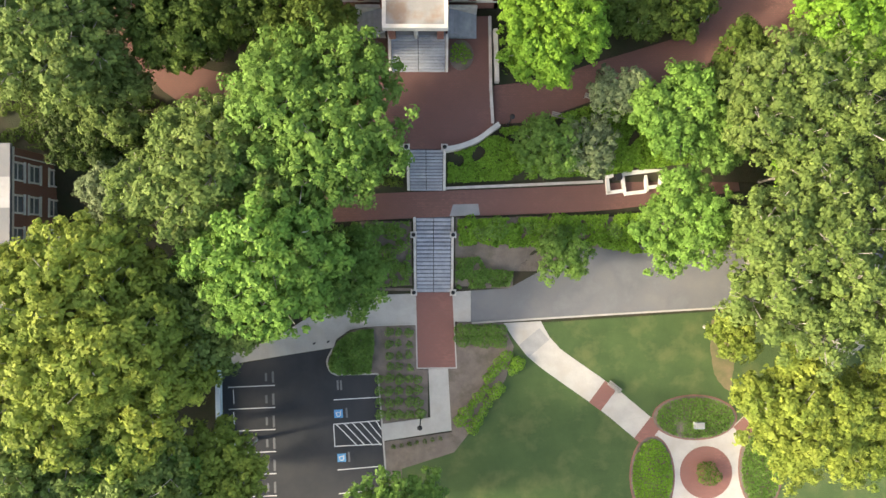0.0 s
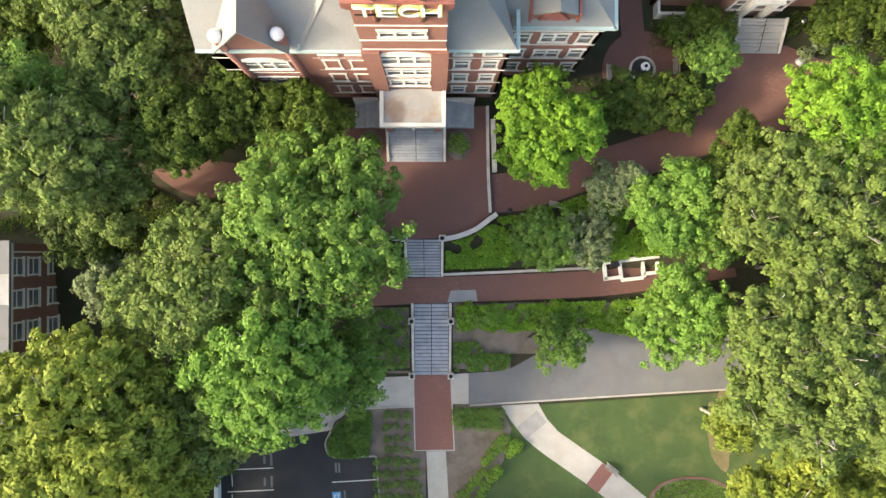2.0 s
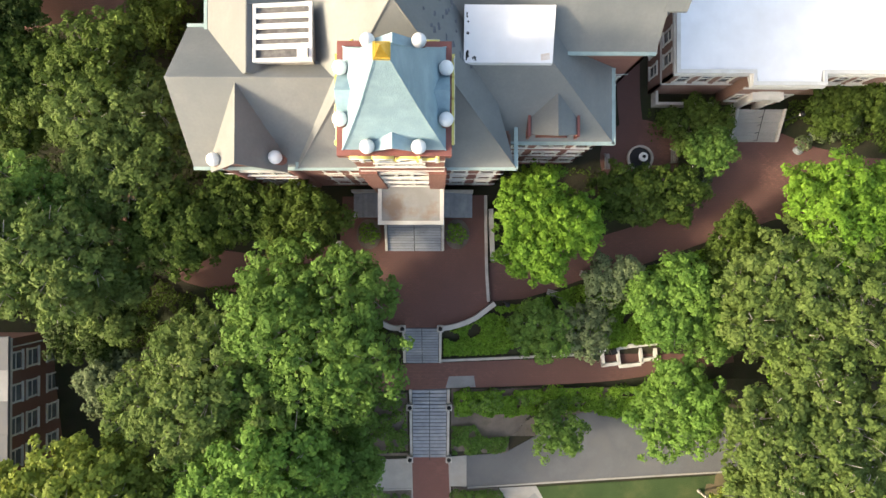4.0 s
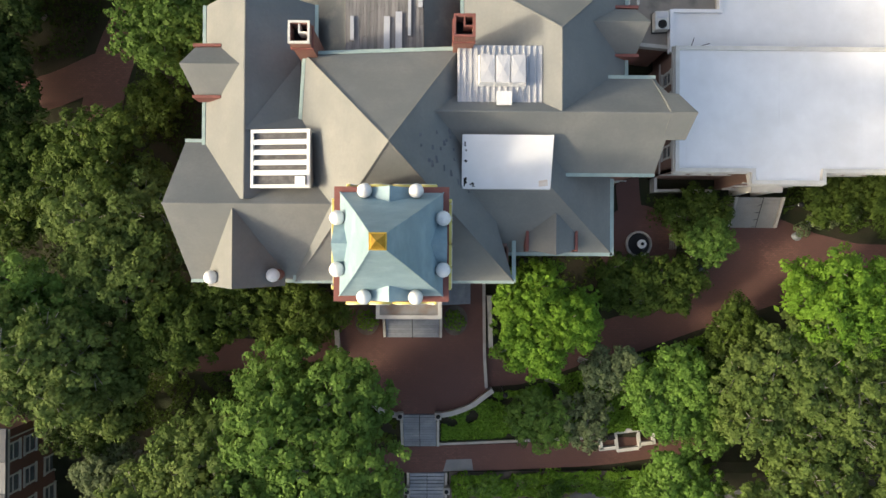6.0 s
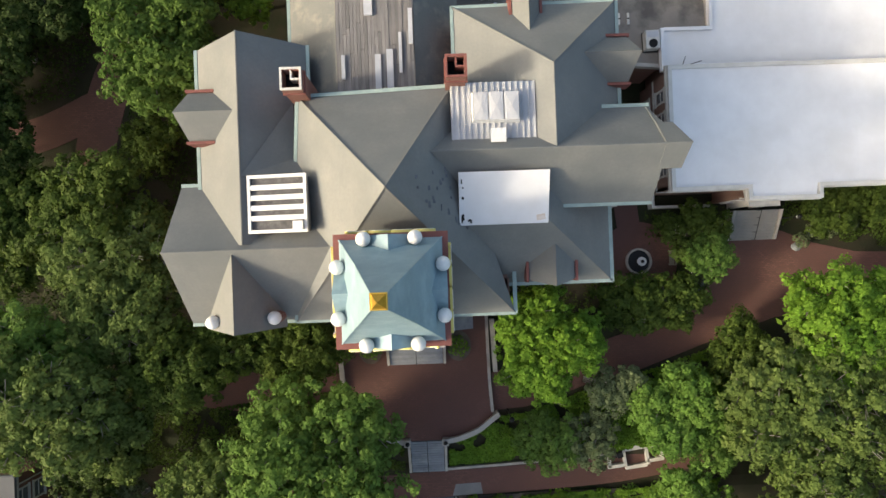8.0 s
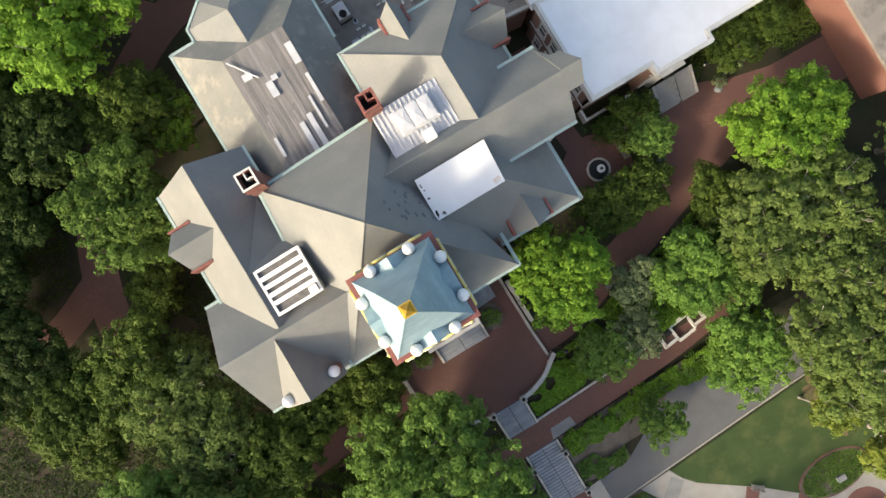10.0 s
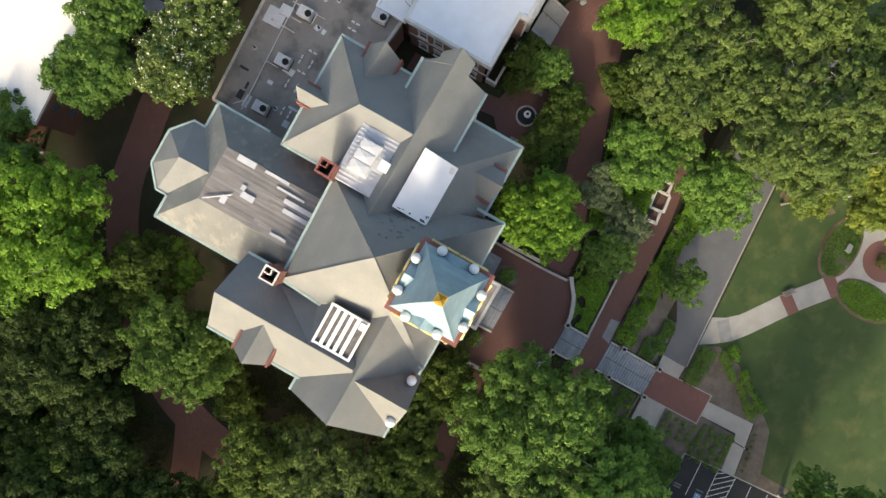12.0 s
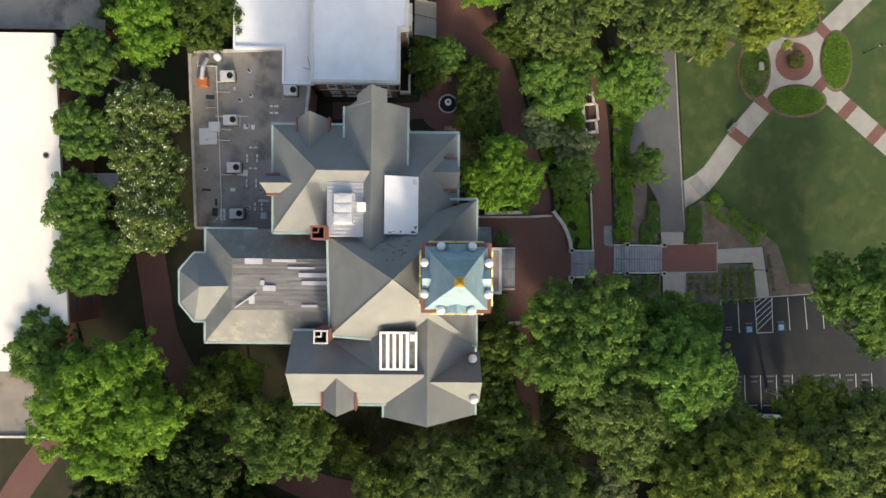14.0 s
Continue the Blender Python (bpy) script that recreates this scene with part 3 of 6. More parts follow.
def facade(parent, p0, p1, z0, z1, openings, material, bands=(), thick=0.35):
    """A wall from p0 to p1 whose outer face looks to the right of that way, with openings (along, foot, width, height, panes, arch) cut through."""
    d = Vector((p1[0] - p0[0], p1[1] - p0[1]))
    length = d.length
    d.normalize()
    nrm = Vector((d.y, -d.x))
    yaw = math.degrees(math.atan2(d.y, d.x))
    ss = sorted({0.0, length} | {v for o in openings for v in (o[0] - o[2] / 2, o[0] + o[2] / 2)})
    zs = sorted({z0, z1} | {v for o in openings for v in (o[1], o[1] + o[3])})
    b = B()

    def pt(s, out, z):
        return (p0[0] + d.x * s + nrm.x * out, p0[1] + d.y * s + nrm.y * out, z)

    def block(b, s0, s1, za, zb, o0, o1):
        vs = [pt(s, o, z) for z in (za, zb) for s, o in ((s0, o0), (s1, o0), (s1, o1), (s0, o1))]
        b.add(vs, [(3, 2, 1, 0), (4, 5, 6, 7), (0, 1, 5, 4), (1, 2, 6, 5), (2, 3, 7, 6), (3, 0, 4, 7)])

    ns, nz = len(ss) - 1, len(zs) - 1

    def solid(i, k):
        if not (0 <= i < ns and 0 <= k < nz):
            return False
        sm, zm = (ss[i] + ss[i + 1]) / 2, (zs[k] + zs[k + 1]) / 2
        return not any(abs(sm - o[0]) < o[2] / 2 and o[1] < zm < o[1] + o[3] for o in openings)

    b.v = [pt(s, o, z) for o in (0, -thick) for z in zs for s in ss]
    idx = lambda i, k, back: (back * (nz + 1) + k) * (ns + 1) + i
    for i in range(ns):
        for k in range(nz):
            if solid(i, k):
                for back in (0, 1):
                    b.f.append((idx(i, k, back), idx(i + 1, k, back), idx(i + 1, k + 1, back), idx(i, k + 1, back)))
                for di, dk, e0, e1 in ((-1, 0, (i, k), (i, k + 1)), (1, 0, (i + 1, k), (i + 1, k + 1)), (0, -1, (i, k), (i + 1, k)), (0, 1, (i, k + 1), (i + 1, k + 1))):
                    if not solid(i + di, k + dk):
                        b.f.append((idx(*e0, 0), idx(*e1, 0), idx(*e1, 1), idx(*e0, 1)))
    part("wall", b, material, parent)
    for zb, h in bands:
        t = B()
        block(t, -0.04, length + 0.04, zb, zb + h, -0.1, 0.07)
        part("string_course", t, TRIM, parent, "pale stone band")
    for s, zf, w, h, panes, arch in openings:
        x, y, _ = pt(s, 0.03, 0)
        window(parent, x, y, zf, yaw, w, h, panes, arch)


def slab_roof(parent, faces, material=None, thick=0.22, label="", name="roof_plane"):
    """Roof planes as slabs, one part each: a list of corners, anticlockwise from above."""
    for f in faces:
        n = len(f)
        b = B().add(list(f) + [(x, y, z - thick) for x, y, z in f], [tuple(range(n)), tuple(range(2 * n - 1, n - 1, -1))] + [(i, n + i, n + (i + 1) % n, (i + 1) % n) for i in range(n)])
        part(name, b, material or SLATE, parent, label)


def gutter(parent, a, b_, w=0.28, h=0.2):
    a, b_ = Vector(a), Vector(b_)
    d = (b_ - a).normalized()
    n = Vector((d.y, -d.x, 0)).normalized() * (w / 2)
    up = Vector((0, 0, h))
    q = B().add([a - n, a + n, b_ + n, b_ - n, a - n + up, a + n + up, b_ + n + up, b_ - n + up], [(3, 2, 1, 0), (4, 5, 6, 7), (0, 1, 5, 4), (1, 2, 6, 5), (2, 3, 7, 6), (3, 0, 4, 7)])
    return part("gutter", q, GUTTER, parent, "pale green metal gutter")


def gable(parent, axis, u0, u1, lo, ridge, hi, z_lo, z_ridge, z_hi, z_ground, over=0.45, ends=(True, True), body=True, wall=None):
    """A gabled wing. axis 'x': ridge runs along x from u0 to u1 at y = ridge, eaves at lo and hi."""
    def P(u, v, z):
        return (u, v, z) if axis == "x" else (v, u, z)
    a, c = P(u0, lo, z_lo), P(u1, lo, z_lo)
    r0, r1 = P(u0, ridge, z_ridge), P(u1, ridge, z_ridge)
    e, g_ = P(u0, hi, z_hi), P(u1, hi, z_hi)
    f1, f2 = [a, c, r1, r0], [r0, r1, g_, e]
    if axis == "y":
        f1, f2 = f1[::-1], f2[::-1]
    slab_roof(parent, [f1, f2])
    gutter(parent, a, c) if axis == "x" else gutter(parent, c, a)
    gutter(parent, g_, e) if axis == "x" else gutter(parent, e, g_)
    cap = B().tube(Vector(r0) + Vector((0, 0, 0.02)), Vector(r1) + Vector((0, 0, 0.02)), 0.09, 0.09, 6)
    part("ridge_cap", cap, SLATE, parent)
    if body:
        i0, i1 = u0 + over, u1 - over
        s = over
        sl, sh = (z_ridge - z_lo) / abs(ridge - lo), (z_ridge - z_hi) / abs(hi - ridge)
        sec = [(lo + s, z_ground), (hi - s, z_ground), (hi - s, z_hi + s * sh - 0.3), (ridge, z_ridge - 0.3), (lo + s, z_lo + s * sl - 0.3)]
        vs = [P(i0, v, z) for v, z in sec] + [P(i1, v, z) for v, z in sec]
        b = B().add(vs, [(0, 1, 2, 3, 4), (9, 8, 7, 6, 5)] + [(i, (i + 1) % 5, 5 + (i + 1) % 5, 5 + i) for i in range(5)])
        part("wall", b, wall or BRICK, parent)


def dormer(parent, axis, sign, back, front, mid, half, z_eave, z_ridge, z_base, label=""):
    """A gabled dormer whose ridge runs from back to front; red coped brick cheeks at its sides."""
    def P(u, v, z):
        return (v, u, z) if axis == "y" else (u, v, z)
    a = [P(back, mid, z_ridge), P(front, mid, z_ridge)]
    l = [P(back, mid - half, z_eave), P(front - 0.5 * sign, mid - half, z_eave)]
    r = [P(back, mid + half, z_eave), P(front - 0.5 * sign, mid + half, z_eave)]
    slab_roof(parent, [[l[0], l[1], a[1], a[0]], [a[0], a[1], r[1], r[0]]], thick=0.15, name="dormer_roof")
    f = front - 0.7 * sign
    b = B()
    sec = [(mid - half + 0.12, z_base), (mid + half - 0.12, z_base), (mid + half - 0.12, z_eave - 0.1), (mid, z_ridge - 0.2), (mid - half + 0.12, z_eave - 0.1)]
    vs = [P(back, v, z) for v, z in sec] + [P(f, v, z) for v, z in sec]
    b.add(vs, [(0, 1, 2, 3, 4), (9, 8, 7, 6, 5)] + [(i, (i + 1) % 5, 5 + (i + 1) % 5, 5 + i) for i in range(5)])
    part("dormer_wall", b, BRICK, parent)
    for s in (-1, 1):
        v = mid + s * (half + 0.02)
        p, q = P(front - 2.6 * sign, v - 0.11, z_eave - 1.2), P(front - 0.3 * sign, v + 0.11, z_eave + 0.28)
        part("coping", B().box(min(p[0], q[0]), min(p[1], q[1]), p[2], max(p[0], q[0]), max(p[1], q[1]), q[2]), COPING, parent, "red coping of a dormer cheek")


# ---- the main hall ----
hall = thing("main_hall", -2, 38, CAMPUS, "large red brick Victorian hall with slate roofs and a bell tower", "building")
hall.location = (0, 0, 0)
G0 = CAMPUS - 0.4
ROWS_Z = (7.2, 11.4, 15.6)


def openings(positions, w=1.25, h=2.25, rows=ROWS_Z, panes=1, arch=False):
    return [(s, z, w, h, panes, arch) for s in positions for z in rows]


BANDS = ((6.5, 0.25), (10.75, 0.09), (14.95, 0.09), (18.5, 0.09))
# central block with its great hipped roof
part("wall", B().box(-11.0, 28.75, G0, 6.85, 46.2, 21.6), BRICK, hall)
facade(hall, (-11.15, 28.4), (-5.9, 28.4), G0, 21.6, openings((1.5, 4.0)) + [(1.5, 19.6, 1.3, 0.7, 1, False), (4.0, 19.6, 1.3, 0.7, 1, False)], BRICK, BANDS)
facade(hall, (1.1, 28.4), (7.0, 28.4), G0, 21.6, openings((1.6, 4.3)) + [(1.6, 19.6, 1.3, 0.7, 1, False), (4.3, 19.6, 1.3, 0.7, 1, False)], BRICK, BANDS)
facade(hall, (7.0, 28.4), (7.0, 31.0), G0, 21.6, [], BRICK, BANDS)
facade(hall, (-11.15, 31.0), (-11.15, 28.4), G0, 21.6, [], BRICK, BANDS)
PK = (-2.65, 38.05, 33.4)
nw, ne, se, sw = (-9.9, 46.2, 26.6), (2.35, 46.5, 27.2), (7.4, 28.0, 21.8), (-11.6, 27.9, 21.8)
wj, ej = (-10.5, 41.2, 25.3), (3.2, 40.6, 26.6)
slab_roof(hall, [[PK, nw, wj], [PK, wj, sw], [PK, sw, se], [PK, se, ej], [PK, ej, ne], [PK, ne, nw]])
for p in (nw, ne, se, sw):
    part("hip_cap", B().tube(Vector(PK), Vector(p) + Vector((0, 0, 0.03)), 0.08, 0.08, 6), SLATE, hall)
gutter(hall, ne, nw)
gutter(hall, nw, wj)
gutter(hall, (-11.7, 27.9, 21.65), (-6.0, 27.9, 21.65), 0.34)
gutter(hall, (-11.65, 31.6, 21.7), (-11.65, 27.8, 21.7), 0.34)
gutter(hall, (1.2, 27.95, 21.65), (7.5, 27.95, 21.65), 0.34)
gutter(hall, (7.45, 27.9, 21.7), (7.45, 32.3, 21.7), 0.34)
part("wall", B().add([(-9.6, 45.85, 18), (2.4, 45.85, 18), (2.4, 46.1, 18), (-9.6, 46.1, 18), (-9.6, 45.85, 26.2), (2.4, 45.85, 26.8), (2.4, 46.1, 26.8), (-9.6, 46.1, 26.2)], [(3, 2, 1, 0), (4, 5, 6, 7), (0, 1, 5, 4), (1, 2, 6, 5), (2, 3, 7, 6), (3, 0, 4, 7)]), BRICK, hall)
slab_roof(hall, [[(-2.6, 36.2, 29.6), (-5.0, 33.6, 26.8), (-2.6, 33.6, 29.4)], [(-2.6, 36.2, 29.6), (-2.6, 33.6, 29.4), (0.0, 33.6, 26.8)]], name="cricket_roof")

rs = random.Random(5)
for i in range(22):
    u, v = rs.random() * 0.75, rs.random()
    p = Vector(PK).lerp(Vector(ej).lerp(Vector(se), v * 0.55), 0.3 + 0.6 * u)
    part("missing_slate", B().obox(p.x, p.y, p.z + 0.03, 0.08 + 0.14 * rs.random(), 0.2 + 0.3 * rs.random(), 0.05, rs.random() * 20), STEP_SHADE, hall)

# west front wing, west back wing, bay
gable(hall, "x", -20.8, -5.5, 27.9, 34.2, 39.9, 21.4, 27.3, 22.9, G0)
facade(hall, (-20.35, 28.35), (-18.75, 28.35), G0, 21.4, [], BRICK, BANDS)
facade(hall, (-20.35, 39.5), (-20.35, 28.35), G0, 21.3, openings((2.0, 4.8, 7.6)), BRICK, BANDS)
gable(hall, "y", 34.6, 51.4, -19.2, -14.4, -9.6, 23.0, 27.35, 23.4, G0)
slab_roof(hall, [[(-10.75, 46.3, 24.5), (-14.35, 40.0, 27.38), (-10.4, 41.6, 25.25)], [(-14.35, 40.0, 27.38), (-9.4, 40.0, 26.0), (-10.4, 41.6, 25.25)]], name="valley_roof")
facade(hall, (-18.8, 51.0), (-18.8, 39.6), G0, 23.0, openings((2.0, 5.6, 9.2)), BRICK, BANDS)
dormer(hall, "x", -1, -14.5, -19.75, 45.3, 2.1, 24.7, 26.8, 21.0)
part("wall", B().box(-18.3, 28.7, G0, -13.0, 33.5, 21.9), BRICK, hall)
gb = B().add([(-18.6, 28.1, 21.5), (-13.0, 28.1, 21.5), (-15.5, 28.1, 26.3), (-18.6, 28.6, 21.5), (-13.0, 28.6, 21.5), (-15.5, 28.6, 26.3)], [(0, 1, 2), (5, 4, 3), (0, 3, 4, 1), (1, 4, 5, 2), (2, 5, 3, 0)])
part("gable_wall", gb, BRICK, hall)
facade(hall, (-18.6, 28.1), (-12.9, 28.1), G0, 21.6, [(2.85, z, 4.0, 2.1, 3, z > 15) for z in (7.2, 11.4, 16.2)], BRICK, BANDS)
facade(hall, (-12.9, 28.1), (-12.9, 32.0), G0, 21.6, [], BRICK, BANDS)
slab_roof(hall, [[(-19.1, 27.5, 22.1), (-15.4, 27.5, 27.05), (-15.4, 34.0, 27.05), (-19.1, 34.0, 22.1)][::-1], [(-15.4, 27.5, 27.05), (-12.5, 27.5, 22.1), (-12.5, 34.0, 22.1), (-15.4, 34.0, 27.05)]], name="bay_roof")
for x, y in ((-18.15, 28.3), (-13.0, 28.5)):
    part("turret", B().cyl(x, y, 6.0, 23.5, 0.5, n=20).cyl(x, y, 23.3, 23.6, 0.54, n=20), BRICK, hall, "slim round brick turret", True)
    part("ball_finial", B().ball(x, y, 24.1, 0.58).cyl(x, y, 23.55, 23.75, 0.4), BALL, hall, "white painted ball on a turret", True)

# east wing, south-east block with flat top, north-east wing
gable(hall, "x", -1.5, 18.5, 36.9, 41.0, 44.9, 25.2, 29.6, 25.4, G0)
HR, HS = (20.2, 41.05, 29.72), (18.2, 41.05, 29.72)
slab_roof(hall, [[HS, (18.2, 39.35, 27.9), (20.0, 39.35, 27.9), HR], [HR, (19.5, 43.0, 27.7), (18.2, 43.0, 27.7), HS]], name="verge_roof")
slab_roof(hall, [[(18.2, 43.0, 27.72), (18.75, 43.0, 27.72), (18.45, 44.0, 26.5), (18.2, 44.9, 25.5)]], name="verge_flare")
facade(hall, (18.3, 37.3), (18.3, 44.4), G0, 25.0, openings((1.8, 5.2)), BRICK, BANDS)
facade(hall, (11.0, 37.3), (18.3, 37.3), G0, 25.0, openings((6.0,)), BRICK, BANDS)
part("wall", B().box(7.3, 31.3, G0, 15.7, 43.5, 20.4), BRICK, hall)
facade(hall, (7.0, 30.95), (15.9, 30.95), G0, 20.4, openings((1.5, )) + openings((4.6,), 2.4, 2.0, (7.2, 11.4, 15.9), 2) + openings((7.6,)), BRICK, BANDS)
facade(hall, (15.9, 30.95), (15.9, 37.4), G0, 20.4, openings((1.6, 4.6)), BRICK, BANDS)
slab_roof(hall, [[(1.5, 30.45, 20.6), (16.35, 30.45, 20.6), (9.5, 35.9, 27.0), (2.8, 35.9, 27.0)], [(16.35, 30.45, 20.6), (16.35, 44.0, 20.6), (9.5, 39.5, 27.0), (9.5, 35.9, 27.0)],
                 [(16.35, 44.0, 20.6), (1.5, 44.0, 20.6), (2.8, 39.5, 27.0), (9.5, 39.5, 27.0)], [(1.5, 44.0, 20.6), (1.5, 30.45, 20.6), (2.8, 35.9, 27.0), (2.8, 39.5, 27.0)]], name="hip_roof")
gutter(hall, (7.0, 30.4, 20.5), (16.45, 30.4, 20.5), 0.34)
gutter(hall, (16.4, 30.3, 20.5), (16.4, 37.2, 20.5), 0.34)


def tilted(b, k, x0=None, y0=None, above=-99.0):
    """Raises the points above a height along x or y by the slope k."""
    b.v = [(x, y, z + (k * ((x - x0) if y0 is None else (y - y0)) if z > above else 0)) for x, y, z in b.v]
    return b


white_top = part("flat_roof", tilted(B().box(2.75, 35.65, 26.4, 9.45, 39.5, 27.15), 0.36, y0=35.5), MEMBRANE, hall, "white membrane on a flat roof, dark torn corner")
for i in range(14):
    low_edge = i % 3
    px_ = 2.72 + random.random() ** 2 * (0.9 if low_edge else 0.25)
    py_ = 35.62 + (random.random() ** 2 * 1.0 if low_edge else random.random() * 3.6)
    part("torn_patch", tilted(B().obox(px_, py_, 27.155, 0.08 + random.random() * (0.3 if low_edge else 0.1), 0.08 + random.random() * 0.2, 0.012, random.random() * 90), 0.36, y0=35.5), DARK, white_top)
for q in ((2.6, 35.65, 2.75, 39.5), (2.6, 35.5, 9.6, 35.65), (9.45, 35.65, 9.6, 39.5)):
    part("upstand", tilted(B().box(q[0], q[1], 26.6, q[2], q[3], 27.2), 0.36, y0=35.5), MEMBRANE, white_top)
part("rust_stain", tilted(B().obox(9.0, 35.95, 27.154, 0.7, 0.45, 0.006, 8), 0.36, y0=35.5), mat("rust_stain", (0.62, 0.50, 0.40), (0.74, 0.70, 0.66), 3.0, 0.7), white_top)
dormer(hall, "y", -1, 34.9, 30.3, 10.6, 2.1, 22.6, 24.6, 20.0)
part("gable_wall", B().add([(9.2, 30.7, 21.6), (12.0, 30.7, 21.6), (10.6, 30.7, 23.6), (9.2, 30.95, 21.6), (12.0, 30.95, 21.6), (10.6, 30.95, 23.6)], [(0, 1, 2), (5, 4, 3), (0, 3, 4, 1), (1, 4, 5, 2), (2, 5, 3, 0)]), COPING, hall, "carved red gable panel")
part("wall", B().box(3.4, 40, G0, 15.9, 53.4, 23.8), BRICK, hall)
facade(hall, (16.1, 44.5), (16.1, 53.7), G0, 23.8, openings((2.5, 6.5)), BRICK, BANDS)
facade(hall, (16.1, 53.7), (3.2, 53.7), G0 + 5, 23.8, openings((2.5, 6.5, 10.5), rows=(12.4, 16.6)), BRICK)
slab_roof(hall, [[(2.8, 54.0, 24.0), (2.8, 41.2, 24.0), (10.0, 41.2, 29.5), (10.0, 47.4, 29.5)], [(16.5, 41.2, 24.0), (16.5, 54.2, 24.0), (10.0, 47.4, 29.5), (10.0, 41.2, 29.5)], [(16.5, 54.2, 24.0), (2.8, 54.0, 24.0), (10.0, 47.4, 29.5)]], name="hip_roof")
for a, b_ in (((10, 47.4, 29.5), (2.8, 54, 24)), ((10, 47.4, 29.5), (16.5, 54.2, 24)), ((10, 41, 29.5), (10, 47.4, 29.5))):
    part("hip_cap", B().tube(a, b_, 0.09, 0.09, 6), SLATE, hall)
gutter(hall, (16.6, 54.2, 23.9), (2.7, 54.0, 23.9))
gutter(hall, (16.6, 44.9, 23.9), (16.6, 54.3, 23.9))
gutter(hall, (2.7, 54.1, 23.9), (2.7, 46.6, 23.9))
dormer(hall, "x", 1, 12.5, 17.6, 48.9, 2.0, 24.7, 27.0, 21.5)
dormer(hall, "y", 1, 50.2, 55.0, 8.8, 1.25, 24.7, 26.6, 21.5)
# white metal deck with its roof light
MZ = 28.5
deck = part("metal_roof", B().box(2.2, 41.5, 25.8, 8.85, 46.35, MZ), METAL, hall, "white standing-seam metal roof")
for i in range(15):
    x = 2.3 + i * 0.45
    part("seam", B().box(x, 41.5, MZ, x + 0.07, 46.35, MZ + 0.1), METAL, deck)
LX0, LX1, LY0, LY1, LZ = 3.85, 7.35, 43.3, 45.4, MZ + 0.75
light = part("roof_light", B().add([(LX0 - 0.1, LY0 - 0.1, MZ), (LX1 + 0.1, LY0 - 0.1, MZ), (LX1 + 0.1, LY1 + 0.1, MZ), (LX0 - 0.1, LY1 + 0.1, MZ), (LX0, LY0, LZ), (LX1, LY0, LZ), (LX1, LY1, LZ), (LX0, LY1, LZ)], [(3, 2, 1, 0), (0, 1, 5, 4), (1, 2, 6, 5), (2, 3, 7, 6), (3, 0, 4, 7)]), WHITE, hall, "boxy white roof light with three low pyramids")
for i in range(3):
    xa, xb = LX0 + (LX1 - LX0) * i / 3, LX0 + (LX1 - LX0) * (i + 1) / 3
    part("pyramid_pane", B().add([(xa + 0.03, LY0, LZ), (xb - 0.03, LY0, LZ), (xb - 0.03, LY1, LZ), (xa + 0.03, LY1, LZ), ((xa + xb) / 2, (LY0 + LY1) / 2, LZ + 0.09)], [(3, 2, 1, 0), (0, 1, 4), (1, 2, 4), (2, 3, 4), (3, 0, 4)]), METAL, light)
part("vent_box", B().box(5.2, 41.7, MZ, 6.2, 42.6, MZ + 0.6).box(5.12, 41.62, MZ + 0.6, 6.28, 42.68, MZ + 0.68), WHITE, hall, "small white box vent")
part("deck_apron", B().box(4.4, 41.0, MZ - 0.5, 7.8, 41.5, MZ), METAL, hall)

# louvred frame on the west slope
fr = B()
FZ, FK = 27.4, 0.12
for a in ((-13.95, 35.45, -13.72, 40.0), (-9.43, 35.45, -9.2, 40.0), (-13.72, 39.75, -9.43, 40.0), (-13.72, 35.45, -9.43, 35.7)):
    fr.box(a[0], a[1], FZ - 0.4, a[2], a[3], FZ + 0.12)
fr = part("roof_frame", tilted(fr, FK, x0=-11.6), WHITE, hall, "white frame round a slatted roof opening")
part("void", tilted(B().box(-13.72, 35.7, FZ - 0.3, -9.43, 39.75, FZ - 0.15), FK, x0=-11.6), mat("soiled_felt", (0.17, 0.165, 0.165), (0.10, 0.098, 0.10), 2.5, 0.95, 0.4, fine=14, stain=(0.05, 0.05, 0.05), stain_scale=1.2), fr)
part("curb", tilted(B().box(-13.85, 35.55, 22.0, -9.3, 39.9, FZ - 0.4), FK, x0=-11.6, above=25.0), WALLSTONE, hall)
for i in range(4):
    y = 36.42 + i * 0.8
    part("slat", tilted(B().box(-13.72, y, FZ - 0.05, -9.42, y + 0.4, FZ + 0.08), FK, x0=-11.6), WHITE, fr)
part("vent_box", tilted(B().box(-10.3, 35.6, FZ + 0.12, -9.5, 36.3, FZ + 0.4), FK, x0=-11.6), WHITE, hall, "small white box vent")

